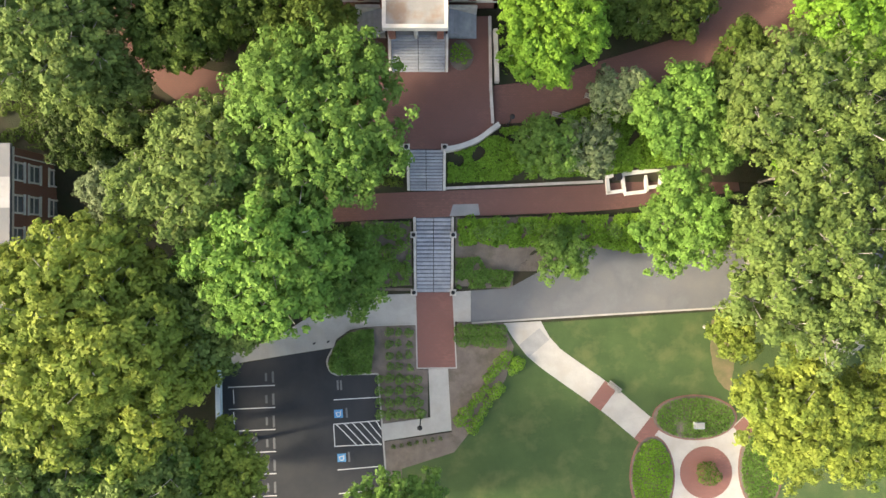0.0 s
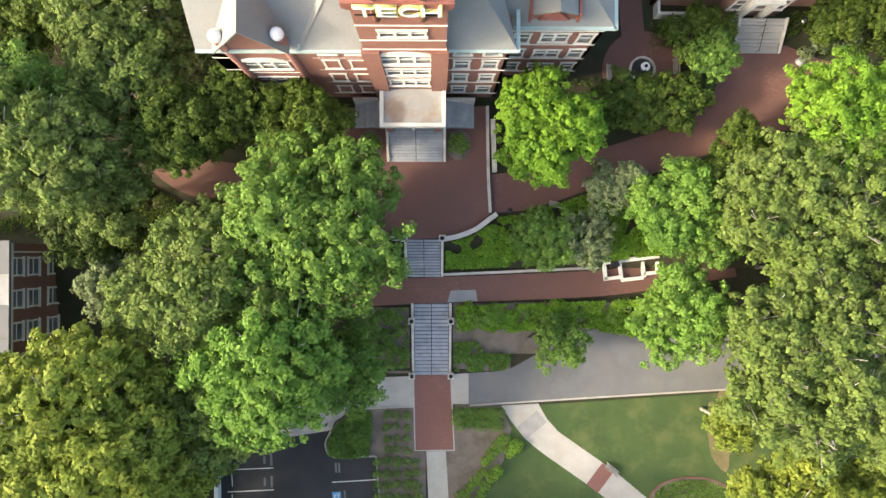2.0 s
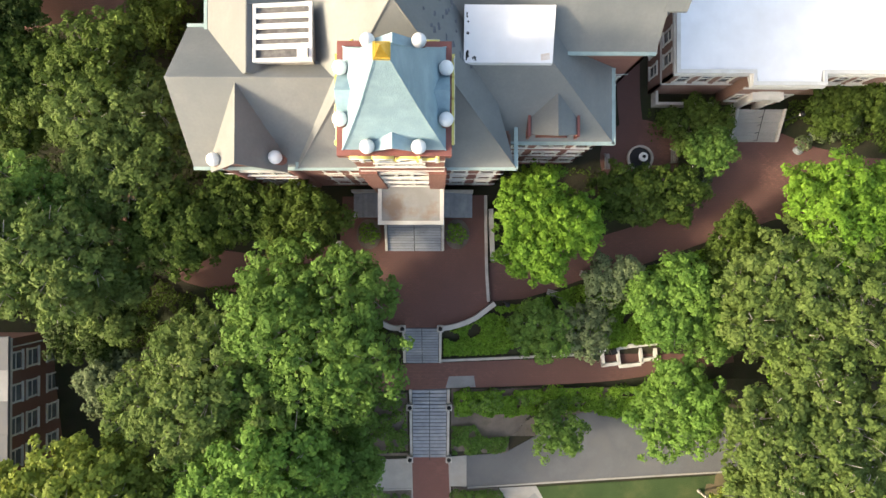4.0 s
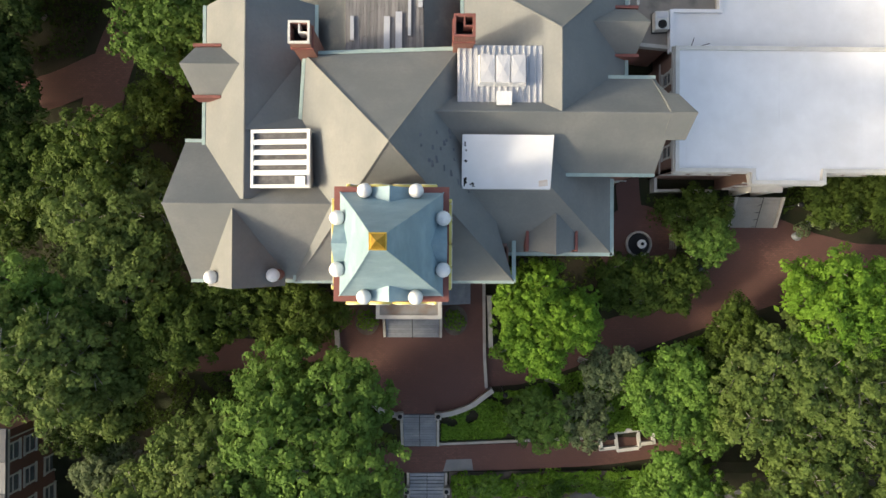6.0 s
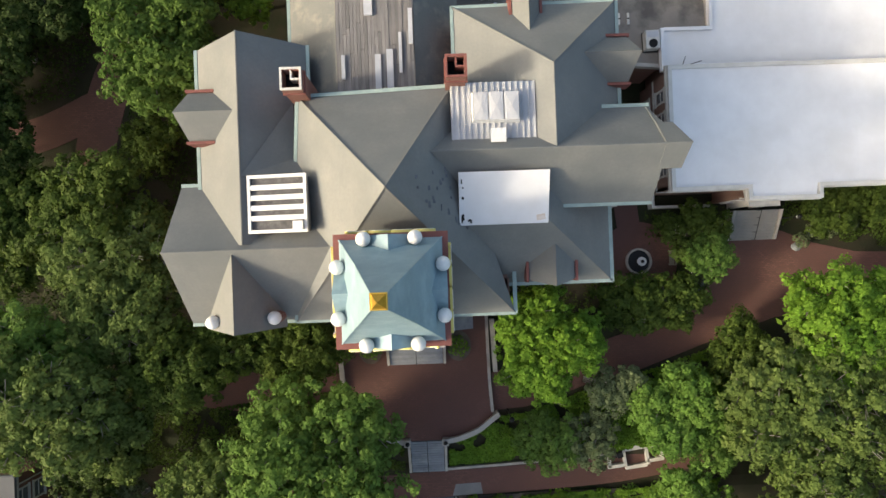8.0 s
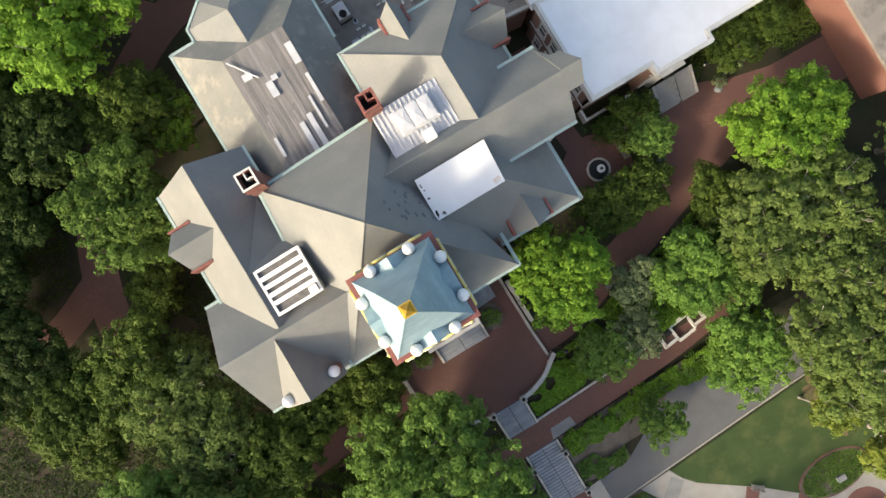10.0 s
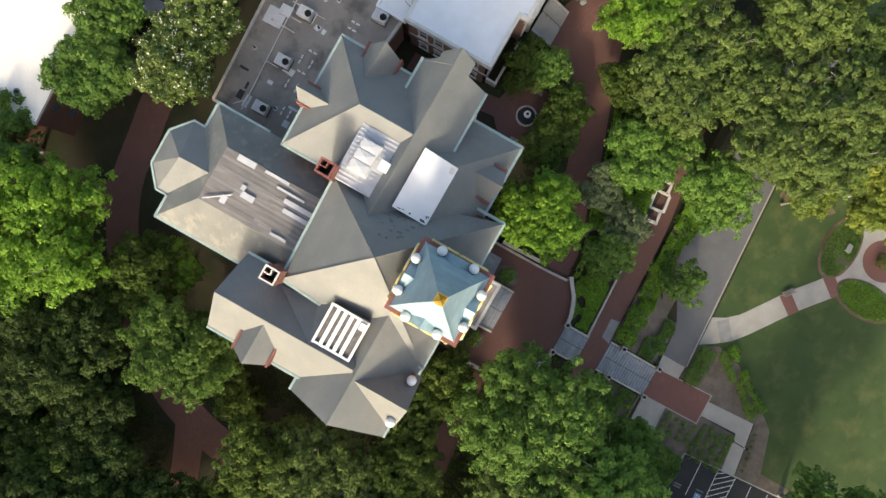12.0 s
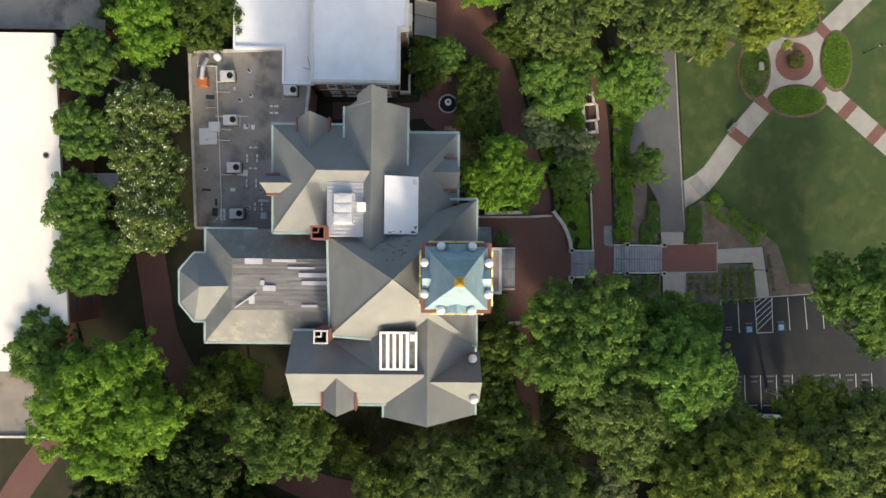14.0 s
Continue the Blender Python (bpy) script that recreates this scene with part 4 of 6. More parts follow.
# chimneys
for cx, cy, top in ((-9.55, 46.6, 30.2), (2.6, 46.9, 31.0)):
    w, d, t = 0.76, 0.8, 0.16
    ch = part("chimney", B().box(cx - w, cy - d, 22, cx + w, cy - d + t, top).box(cx - w, cy + d - t, 22, cx + w, cy + d, top).box(cx - w, cy - d + t, 22, cx - w + t, cy + d - t, top).box(cx + w - t, cy - d + t, 22, cx + w, cy + d - t, top), BRICK, hall, "broad red brick chimney stack")
    rim = TRIM if cx < 0 else COPING
    e, f = w + 0.04, d + 0.04
    part("chimney_rim", B().box(cx - e, cy - f, top - 0.1, cx - w + 0.12, cy + f, top + 0.08).box(cx + w - 0.12, cy - f, top - 0.1, cx + e, cy + f, top + 0.08).box(cx - w + 0.12, cy - f, top - 0.1, cx + w - 0.12, cy - d + 0.12, top + 0.08).box(cx - w + 0.12, cy + d - 0.12, top - 0.1, cx + w - 0.12, cy + f, top + 0.08), rim, ch)
    part("corbel", B().box(cx - w - 0.1, cy - d - 0.1, top - 1.3, cx - w, cy + d + 0.1, top - 1.05).box(cx + w, cy - d - 0.1, top - 1.3, cx + w + 0.1, cy + d + 0.1, top - 1.05).box(cx - w, cy - d - 0.1, top - 1.3, cx + w, cy - d, top - 1.05).box(cx - w, cy + d, top - 1.3, cx + w, cy + d + 0.1, top - 1.05), COPING, ch)
    part("flue", B().box(cx - w + t, cy - d + t, top - 1.2, cx + w - t, cy + d - t, top - 1.1), DARK, ch)
    part("flue_divider", B().box(cx - 0.06, cy - 0.06, top - 1.1, cx + 0.06, cy + d - t, top - 0.05).box(cx + 0.06, cy - 0.06, top - 1.1, cx + w - t, cy + 0.06, top - 0.05), rim, ch)

# north-west wing with boarded flat top and polygonal apse
part("wall", B().box(-11.1, 46.3, G0, 2.8, 63.2, 20.4), BRICK, hall)
facade(hall, (-11.3, 63.4), (-11.3, 51.5), G0, 20.4, openings((2.0, 5.5, 9.0)), BRICK, BANDS)
facade(hall, (2.95, 57.2), (2.95, 63.4), 11, 20.4, openings((3.0,), rows=(15.6,)), BRICK)
slab_roof(hall, [[(-11.7, 46.4, 20.6), (-11.7, 63.7, 20.6), (-7.0, 59.0, 24.0), (-7.0, 46.4, 24.0)][::-1], [(3.35, 63.8, 20.6), (3.35, 46.4, 20.6), (-0.6, 46.4, 24.0), (-0.6, 59.0, 24.0)][::-1], [(-11.7, 63.7, 20.6), (3.35, 63.8, 20.6), (-0.6, 59.0, 24.0), (-7.0, 59.0, 24.0)][::-1]], SLATE_OLD, name="hip_roof")
gutter(hall, (-11.75, 63.8, 20.5), (-11.75, 51.3, 20.5))
gutter(hall, (3.4, 57.0, 20.5), (3.4, 63.9, 20.5))
gutter(hall, (3.4, 63.85, 20.5), (0.3, 63.8, 20.5))
gutter(hall, (-9.0, 63.75, 20.5), (-11.75, 63.7, 20.5))
apx = (-4.2, 63.4, 23.4)
ap = [(0.15, 63.0, 20.4), (0.15, 65.3, 20.4), (-2.2, 67.3, 20.4), (-6.6, 67.2, 20.4), (-9.0, 65.2, 20.4), (-9.0, 62.9, 20.4)]
slab_roof(hall, [[ap[i], ap[i + 1], apx] for i in range(5)] + [[(0.15, 63.0, 20.4), apx, (-4.1, 59.0, 23.6)], [apx, (-9.0, 62.9, 20.4), (-4.1, 59.0, 23.6)]], name="apse_roof")
for i in range(5):
    gutter(hall, ap[i + 1], ap[i], 0.24)
part("wall", B().prism([(-0.3, 62.5), (-0.3, 65.0), (-2.4, 66.8), (-6.4, 66.7), (-8.5, 64.9), (-8.5, 62.5)], G0, 20.3), BRICK, hall)
deck = part("flat_roof", B().box(-7.1, 46.4, 23.3, -0.5, 59.1, 24.03), GRAVEL_ROOF, hall, "weathered boarded flat roof")
for i in range(22):
    x = -7.05 + i * 0.295
    cut = 46.6 + random.random() * 7
    for y0, y1 in ((46.5, cut), (cut + 0.03, 59.0)):
        part("board", B().box(x, y0, 24.03, x + 0.27, y1, 24.06 + random.random() * 0.05), PLANK, deck)
for x, y, lx, ly in ((-5.8, 56.5, 0.9, 0.7), (-4.3, 54.3, 0.7, 1.6), (-3.6, 55.2, 0.6, 0.5), (-0.9, 56.3, 0.7, 2.2), (-0.8, 52.5, 0.35, 3.0), (-2.6, 48.6, 0.55, 4.0), (-3.6, 48.4, 0.5, 3.6), (-6.5, 49.2, 0.3, 2.0), (-1.7, 50.3, 0.25, 3.4)):
    part("roof_panel", B().box(x - lx / 2, y - ly / 2, 24.1, x + lx / 2, y + ly / 2, 24.3), METAL, hall, "pale metal strip on the boards")
part("pipe", B().tube((-6.8, 58.6, 24.3), (-4.9, 55.9, 24.3), 0.08, 0.08), METAL, hall)

# ---- bell tower ----


def letter_mesh(ch, w, h, depth, material, grow):
    """A standing letter of that width and height, its face to local -y, from the built-in font."""
    cu = bpy.data.curves.new("letter", "FONT")
    cu.body, cu.size, cu.extrude, cu.offset = ch, 1.0, 0.5, 0.0
    tmp = new("letter_source", cu)
    me = bpy.data.meshes.new_from_object(tmp.evaluated_get(bpy.context.evaluated_depsgraph_get()))
    bpy.data.objects.remove(tmp)
    co = np.zeros(len(me.vertices) * 3)
    me.vertices.foreach_get("co", co)
    co = co.reshape(-1, 3)
    lo, hi = co.min(0), co.max(0)
    u = (co - lo) / (hi - lo)
    cx, cz = u[:, 0] - 0.5, u[:, 1] - 0.5
    out = np.column_stack([w / 2 + cx * (w + 2 * grow), (0.5 - u[:, 2]) * depth, h / 2 + cz * (h + 2 * grow)])
    me.vertices.foreach_set("co", out.ravel())
    me.materials.clear()
    me.materials.append(material)
    me.update()
    return me


TX, TY, TH = -2.4, 31.0, 3.5
part("tower_wall", B().box(TX - TH, TY - TH + 0.4, G0, TX + TH, TY + TH, 33.2), BRICK, hall)
facade(hall, (TX - TH, TY - TH), (TX + TH, TY - TH), G0, 33.2, [(3.5, 12.9, 3.7, 1.7, 3, False), (3.5, 16.4, 3.9, 1.7, 3, False), (3.5, 19.8, 4.3, 2.0, 3, True), (3.5, 26.4, 3.5, 1.2, 3, False)], BRICK,
       ((12.2, 0.08), (15.3, 0.1), (18.9, 0.12), (23.4, 0.12), (25.5, 0.1), (28.6, 0.12)), 0.38)
part("buttress", B().box(TX - TH - 0.25, TY - TH - 0.25, G0, TX - TH + 1.3, TY - TH + 0.3, 23.0), BRICK, hall)
part("buttress", B().box(TX + TH - 1.3, TY - TH - 0.25, G0, TX + TH + 0.25, TY - TH + 0.3, 23.0), BRICK, hall)
part("cornice", B().box(TX - 3.9, TY - 3.9, 32.6, TX + 3.9, TY + 3.9, 33.5).box(TX - 3.7, TY - 3.7, 31.9, TX + 3.7, TY + 3.7, 32.6), COPING, hall, "red terracotta cornice")
for k in range(4):
    c, s = round(math.cos(k * math.pi / 2)), round(math.sin(k * math.pi / 2))

    def rot(x, y):
        return (TX + c * x - s * y, TY + s * x + c * y)
    for i, ch in enumerate("TECH"):
        x0 = -3.0 + i * 1.55
        m4 = Matrix.Translation((TX, TY, 0)) @ pose(0, 0, 0, 0, 0, 90 * k)
        back = new("letter", letter_mesh(ch, 1.36, 1.45, 0.22, YELLOW, 0.09))
        back.parent = hall
        back.matrix_basis = m4 @ pose(x0, -3.98, 31.75)
        back["label"] = "tall white and yellow sign letter"
        face = new("letter_face", letter_mesh(ch, 1.36, 1.45, 0.10, WHITE, 0.0))
        face.parent = back
        face.location = (0, -0.1, 0)
    p, q = rot(-3.1, -3.98), rot(3.1, -3.9)
    part("sign_rail", B().box(min(p[0], q[0]), min(p[1], q[1]), 31.6, max(p[0], q[0]), max(p[1], q[1]), 31.7), IRON, hall)
    # gablet between two ball finials
    A = [(*rot(-1.75, -3.75), 34.0), (*rot(0, -3.75), 35.5), (*rot(1.75, -3.75), 34.0), (*rot(-1.75, -2.6), 34.0), (*rot(0, -2.2), 35.5), (*rot(1.75, -2.6), 34.0)]
    slab_roof(hall, [[A[0], A[1], A[4], A[3]], [A[1], A[2], A[5], A[4]]], SPIRE, 0.12, name="gablet_roof")
    tri = [(*rot(-1.55, -3.55), 33.4), (*rot(1.55, -3.55), 33.4), (*rot(1.55, -3.55), 33.85), (*rot(0, -3.55), 35.2), (*rot(-1.55, -3.55), 33.85)]
    tri += [(*rot(-1.55, -2.4), 33.4), (*rot(1.55, -2.4), 33.4), (*rot(1.55, -2.4), 33.85), (*rot(0, -2.4), 35.2), (*rot(-1.55, -2.4), 33.85)]
    part("gablet_wall", B().add(tri, [(0, 1, 2, 3, 4), (9, 8, 7, 6, 5)] + [(i, (i + 1) % 5, 5 + (i + 1) % 5, 5 + i) for i in range(5)]), COPING, hall)
    for x in (-1.7, 1.7):
        px_, py_ = rot(x, -3.5)
        part("turret", B().cyl(px_, py_, 30.0, 34.1, 0.34, n=16).cyl(px_, py_, 34.0, 34.3, 0.44, n=16), BRICK, hall, "slim round brick turret", True)
        part("ball_finial", B().ball(px_, py_, 34.75, 0.5), BALL, hall, "white painted ball on a turret", True)
sp = []
prof = [(3.5, 33.5), (3.1, 34.4), (1.8, 38.0), (0.40, 42.9)]
for r, z in prof:
    sp += [(TX - r, TY - r, z), (TX + r, TY - r, z), (TX + r, TY + r, z), (TX - r, TY + r, z)]
fs = [(4 * j + i, 4 * j + (i + 1) % 4, 4 * j + 4 + (i + 1) % 4, 4 * j + 4 + i) for j in range(3) for i in range(4)] + [(3, 2, 1, 0), (12, 13, 14, 15)]
spire = part("spire", B().add(sp, fs), SPIRE, hall, "blue-grey slate spire")
for i in range(4):
    for j in range(3):
        part("hip_cap", B().tube(sp[4 * j + i], sp[4 * j + 4 + i], 0.06, 0.06, 6), SPIRE, spire)
part("spire_cap", B().box(TX - 0.47, TY - 0.47, 42.8, TX + 0.47, TY + 0.47, 43.0).add([(TX - 0.4, TY - 0.4, 43.0), (TX + 0.4, TY - 0.4, 43.0), (TX + 0.4, TY + 0.4, 43.0), (TX - 0.4, TY + 0.4, 43.0), (TX, TY, 43.9)], [(3, 2, 1, 0), (0, 1, 4), (1, 2, 4), (2, 3, 4), (3, 0, 4)]), GOLD, hall, "gilded square cap")

# porch with entrance stairs
PX0, PX1, PY0, PY1, PZ = -5.65, 1.25, 23.5, 27.9, 11.3
part("porch_roof", B().box(PX0 + 0.35, PY0 + 0.35, PZ - 0.3, PX1 - 0.35, PY1, PZ + 0.12), PORCH_TOP, hall, "stained pale flat porch roof")
part("porch_cornice", B().box(PX0, PY0, PZ - 0.6, PX1, PY0 + 0.4, PZ + 0.28).box(PX0, PY0 + 0.4, PZ - 0.6, PX0 + 0.4, PY1, PZ + 0.28).box(PX1 - 0.4, PY0 + 0.4, PZ - 0.6, PX1, PY1, PZ + 0.28), TRIM, hall, "pale stone porch cornice")
part("porch_floor", B().box(PX0 + 0.2, 24.3, G0, PX1 - 0.2, PY1, 7.5), CONC_GREY, hall)
for x in (PX0 + 0.45, PX1 - 1.15):
    part("porch_pier", B().box(x, 23.8, 7.5, x + 0.75, 24.5, PZ - 0.6), BRICK, hall)
    part("porch_pier", B().box(x, 27.0, 7.5, x + 0.75, 27.6, PZ - 0.6), BRICK, hall)
part("porch_beam", B().box(PX0 + 0.3, 23.8, PZ - 1.1, PX1 - 0.3, 24.4, PZ - 0.6), BRICK, hall)
part("porch_column", B().cyl(-2.2, 24.1, 7.5, PZ - 1.1, 0.26, 0.22).cyl(-2.2, 24.1, PZ - 1.4, PZ - 1.1, 0.34), TRIM, hall, "pale stone column", True)

# ---- steps ----


def flight(name, x0, x1, y_low, y_high, z_low, z_high, n, label, rail=True, walls=True, stone=None, depth=0.7):
    """A flight of stone steps that climbs towards +y (or from y_low to y_high), each tread a piece."""
    st = thing(name, 0, 0, 0, label, "steps")
    dy, dz = (y_high - y_low) / n, (z_high - z_low) / n
    # darker core left visible between treads, as painted shadow lines
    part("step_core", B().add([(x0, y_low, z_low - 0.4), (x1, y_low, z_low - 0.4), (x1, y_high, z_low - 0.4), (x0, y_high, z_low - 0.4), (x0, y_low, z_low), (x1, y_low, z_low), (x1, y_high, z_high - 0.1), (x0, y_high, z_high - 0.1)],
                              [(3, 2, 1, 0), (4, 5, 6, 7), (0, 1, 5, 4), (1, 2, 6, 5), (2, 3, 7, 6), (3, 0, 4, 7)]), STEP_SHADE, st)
    a, b_ = min(y_low, y_low + dy), max(y_low, y_low + dy)
    tread = B().box(x0, a, -dz - 0.05, x1, a + depth * (b_ - a), 0).mesh("tread", stone or STEP)
    for i in range(n):
        t = new("tread", tread)
        t.parent = st
        t.location = (0, i * dy, z_low + (i + 1) * dz)
        t.rotation_euler = (0, (random.random() - 0.5) * 0.002, 0)
    if walls:
        for x in (x0 - 0.36, x1 + 0.06):
            lo, hi = z_low + 0.3, z_high + 0.3
            part("cheek_wall", B().add([(x, y_low, z_low - 0.4), (x + 0.3, y_low, z_low - 0.4), (x + 0.3, y_high, z_low - 0.4), (x, y_high, z_low - 0.4), (x, y_low, lo), (x + 0.3, y_low, lo), (x + 0.3, y_high, hi), (x, y_high, hi)],
                                       [(3, 2, 1, 0), (4, 5, 6, 7), (0, 1, 5, 4), (1, 2, 6, 5), (2, 3, 7, 6), (3, 0, 4, 7)]), WALLSTONE, st, "pale stone side wall")
    if rail:
        xm = (x0 + x1) / 2
        r = part("handrail", B().tube((xm, y_low, z_low + 0.95), (xm, y_high, z_high + 0.95), 0.035, 0.035), IRON, st, "dark iron handrail")
        for i in range(5):
            f = (i + 0.1) / 4.2
            y, z = y_low + (y_high - y_low) * f, z_low + (z_high - z_low) * f
            part("post", B().tube((xm, y, z), (xm, y, z + 0.95), 0.03, 0.03), IRON, r)
    return st


low_steps = flight("stone_steps", -2.35, 1.75, -4.75, 4.3, 0.05, TERRACE, 19, "long flight of worn grey stone steps with iron handrail")
up_steps = flight("stone_steps", -3.05, 0.75, 7.45, 11.9, TERRACE, PLAZA, 13, "upper flight of grey stone steps to the forecourt")
porch_steps = flight("entrance_steps", -5.0, 1.0, 20.75, 24.3, PLAZA, 7.5, 12, "broad pale stone steps up to the porch", True, depth=0.86)
for x0, x1 in ((1.3, 4.6), (-9.0, -5.7)):
    st = thing("side_stair", 0, 0, 0, "grey stone side stair of the porch", "steps")
    s = 1 if x0 > 0 else -1
    base = x0 if s > 0 else x1
    for i in range(10):
        xa = base + s * i * 0.33
        part("tread", B().box(min(xa, xa + s * 0.33), 24.6, G0, max(xa, xa + s * 0.33), 27.3, 7.4 - i * 0.19), STEP, st)
    part("cheek_wall", B().box(min(x0, x1), 27.3, G0, max(x0, x1), 27.6, 7.6), WALLSTONE, st)


def pier(x, y, z, label="stone pier with a dark urn on top"):
    p = thing("stone_pier", x, y, z, label, "pier", "piers of the steps")
    child(part("shaft", B().box(x - 0.3, y - 0.3, z - 0.5, x + 0.3, y + 0.3, z + 1.0).box(x - 0.38, y - 0.38, z + 1.0, x + 0.38, y + 0.38, z + 1.14), WALLSTONE), p)
    child(part("urn", B().cyl(x, y, z + 1.14, z + 1.3, 0.14, 0.22).cyl(x, y, z + 1.3, z + 1.5, 0.25, 0.2), IRON, None, "dark urn", True), p)


for x, y, z in ((-2.7, -4.75, 0), (2.05, -4.75, 0), (-3.35, 11.95, PLAZA), (0.95, 11.95, PLAZA), (-2.65, 2.2, 2.3), (2.0, 2.2, 2.3)):
    pier(x, y, z)

# ---- neighbouring buildings ----
white = thing("stone_trimmed_hall", 0, 0, 0, "brick hall with white flat roof and pale stone trim", "building")
W0 = CAMPUS - 0.4
part("wall", B().box(25.6, 39.6, W0, 80, 51.2, 13.4), BRICK_PALE, white)
part("wall", B().box(25.9, 51.2, W0, 80, 55.8, 11.2), BRICK_PALE, white)
part("wall", B().box(31.0, 55.8, W0, 80, 63.2, 11.2), BRICK_PALE, white)
part("wall", B().box(33.2, 38.3, W0, 39.6, 39.6, 13.4), BRICK_PALE, white)
facade(white, (25.2, 39.2), (33.0, 39.2), W0, 13.4, [(s, z, 1.1, 2.1, 1, False) for s in (1.6, 3.9, 6.2) for z in (9.8,)], BRICK_PALE, ((8.7, 0.35), (12.6, 0.3)))
facade(white, (39.8, 39.2), (80, 39.2), W0, 13.4, [(s, 9.8, 1.1, 2.1, 1, False) for s in (1.6, 3.9, 6.2, 10, 13, 16)], BRICK_PALE, ((8.7, 0.35), (12.6, 0.3)))
facade(white, (33.0, 38.0), (39.8, 38.0), W0, 13.4, [(1.0, 6.8, 1.1, 2.4, 1, False), (3.4, 6.9, 1.8, 3.2, 1, False), (5.8, 6.8, 1.1, 2.4, 1, False)], BRICK_PALE, ((11.4, 0.5), (12.6, 0.3)))
facade(white, (25.2, 51.3), (25.2, 39.2), W0, 13.4, [(s, z, 1.1, 2.1, 1, False) for s in (2.2, 4.6, 7.6, 10.0) for z in (5.6, 9.8)], BRICK_PALE, ((8.7, 0.35), (12.6, 0.3)))
part("cornice", B().prism([(24.7, 38.7), (32.4, 38.7), (32.6, 37.5), (40.2, 37.5), (40.4, 38.7), (80, 38.7), (80, 51.7), (24.7, 51.7)], 13.3, 13.75), TRIM, white, "pale stone cornice")
part("flat_roof", B().prism([(25.2, 39.2), (33.0, 39.2), (33.2, 38.0), (39.6, 38.0), (39.8, 39.2), (80, 39.2), (80, 51.2), (25.2, 51.2)], 13.7, 13.95), MEMBRANE, white, "white membrane roof")
par = B()
for a in ((24.8, 38.8, 25.2, 51.6), (25.2, 51.2, 80, 51.6), (25.2, 38.8, 32.6, 39.2), (32.6, 37.6, 33.0, 39.2), (33.0, 37.6, 39.8, 38.0), (39.8, 37.6, 40.2, 39.2), (40.2, 38.8, 80, 39.2)):
    par.box(a[0], a[1], 13.7, a[2], a[3], 14.15)
part("parapet", par, TRIM, white, "pale stone parapet")
part("flat_roof", B().prism([(25.4, 51.7), (25.4, 55.9), (30.6, 56.2), (30.6, 63.4), (80, 63.4), (80, 51.7)][::-1], 11.2, 11.6), MEMBRANE, white, "lower white membrane roof")
part("parapet", B().box(25.1, 51.7, 11.2, 25.45, 56.2, 11.95).box(25.45, 55.9, 11.2, 30.6, 56.25, 11.95).box(30.3, 56.25, 11.2, 30.65, 63.5, 11.95).box(30.65, 63.2, 11.2, 40.2, 63.5, 11.95), MEMBRANE, white)
part("portal", B().box(34.9, 37.3, W0, 35.4, 38.0, 9.6).box(37.4, 37.3, W0, 37.9, 38.0, 9.6).box(34.7, 37.2, 9.6, 38.1, 38.0, 10.1), TRIM, white, "pale stone entrance portal")
part("area_wall", B().box(25.6, 37.6, W0, 32.5, 37.9, 6.2).box(25.6, 37.9, W0, 25.9, 39.2, 6.2), TRIM, white, "pale stone area wall")
for x in (26, 35.5, 44, 53):
    part("membrane_seam", B().box(x, 39.3, 13.95, x + 0.05, 51.1, 13.96), MEMBRANE, white)
part("mast", B().tube((26.5, 51.9, 11.6), (29.0, 52.4, 12.6), 0.04, 0.04).tube((27.2, 51.7, 11.6), (27.4, 53.0, 12.5), 0.04, 0.04), IRON, white, "small roof aerial")
entry = flight("entrance_steps", 35.0, 40.0, 33.6, 37.0, CAMPUS, 6.6, 10, "wide pale concrete steps to the hall entrance", True, stone=CONCRETE, depth=0.97)

low = thing("flat_roofed_wing", 0, 0, 0, "low wing with a stained grey flat roof full of air conditioners", "building")
foot = [(3.6, 54.5), (25.3, 52.4), (25.4, 56.1), (30.5, 56.3), (29.9, 70.2), (3.8, 68.9), (3.7, 63.9)]
part("wall", B().prism([(x * 0.995 + 0.08, y) for x, y in foot], W0, 10.7), BRICK_DULL, low)
part("flat_roof", B().prism(foot, 10.6, 11.0), GRAVEL_ROOF, low, "stained grey roof felt")
for a, b_ in zip(foot[1:6], foot[2:7]):
    part("parapet", band(B(), [a, b_], 0.4, 11.3, 0.7), WALLSTONE, low)
part("parapet", band(B(), [(16.8, 53.2), (25.3, 52.4)], 0.4, 11.3, 0.7), WALLSTONE, low)


def condenser(x, y, yaw):
    ac = thing("air_conditioner", x, y, 11.0, "pale boxy rooftop air conditioner with round fan", "air conditioner", "rooftop air conditioners")
    c, s = math.cos(radians(yaw)), math.sin(radians(yaw))
    child(part("cabinet", B().obox(x, y, 11.12, 1.9, 1.45, 1.0, yaw), ACBOX), ac)
    child(part("skid", B().obox(x, y, 11.0, 2.1, 1.6, 0.12, yaw), IRON), ac)
    fx, fy = x + 0.45 * c, y + 0.45 * s
    fan = child(part("fan_guard", B().ring(fx, fy, 12.12, 12.2, 0.36, 0.46, 20), IRON), ac)
    child(part("fan_well", B().cyl(fx, fy, 12.1, 12.14, 0.36), DARK), ac)
    child(part("service_panel", B().obox(x - 0.5 * c, y - 0.5 * s, 12.12, 0.6, 1.2, 0.04, yaw), METAL), ac)


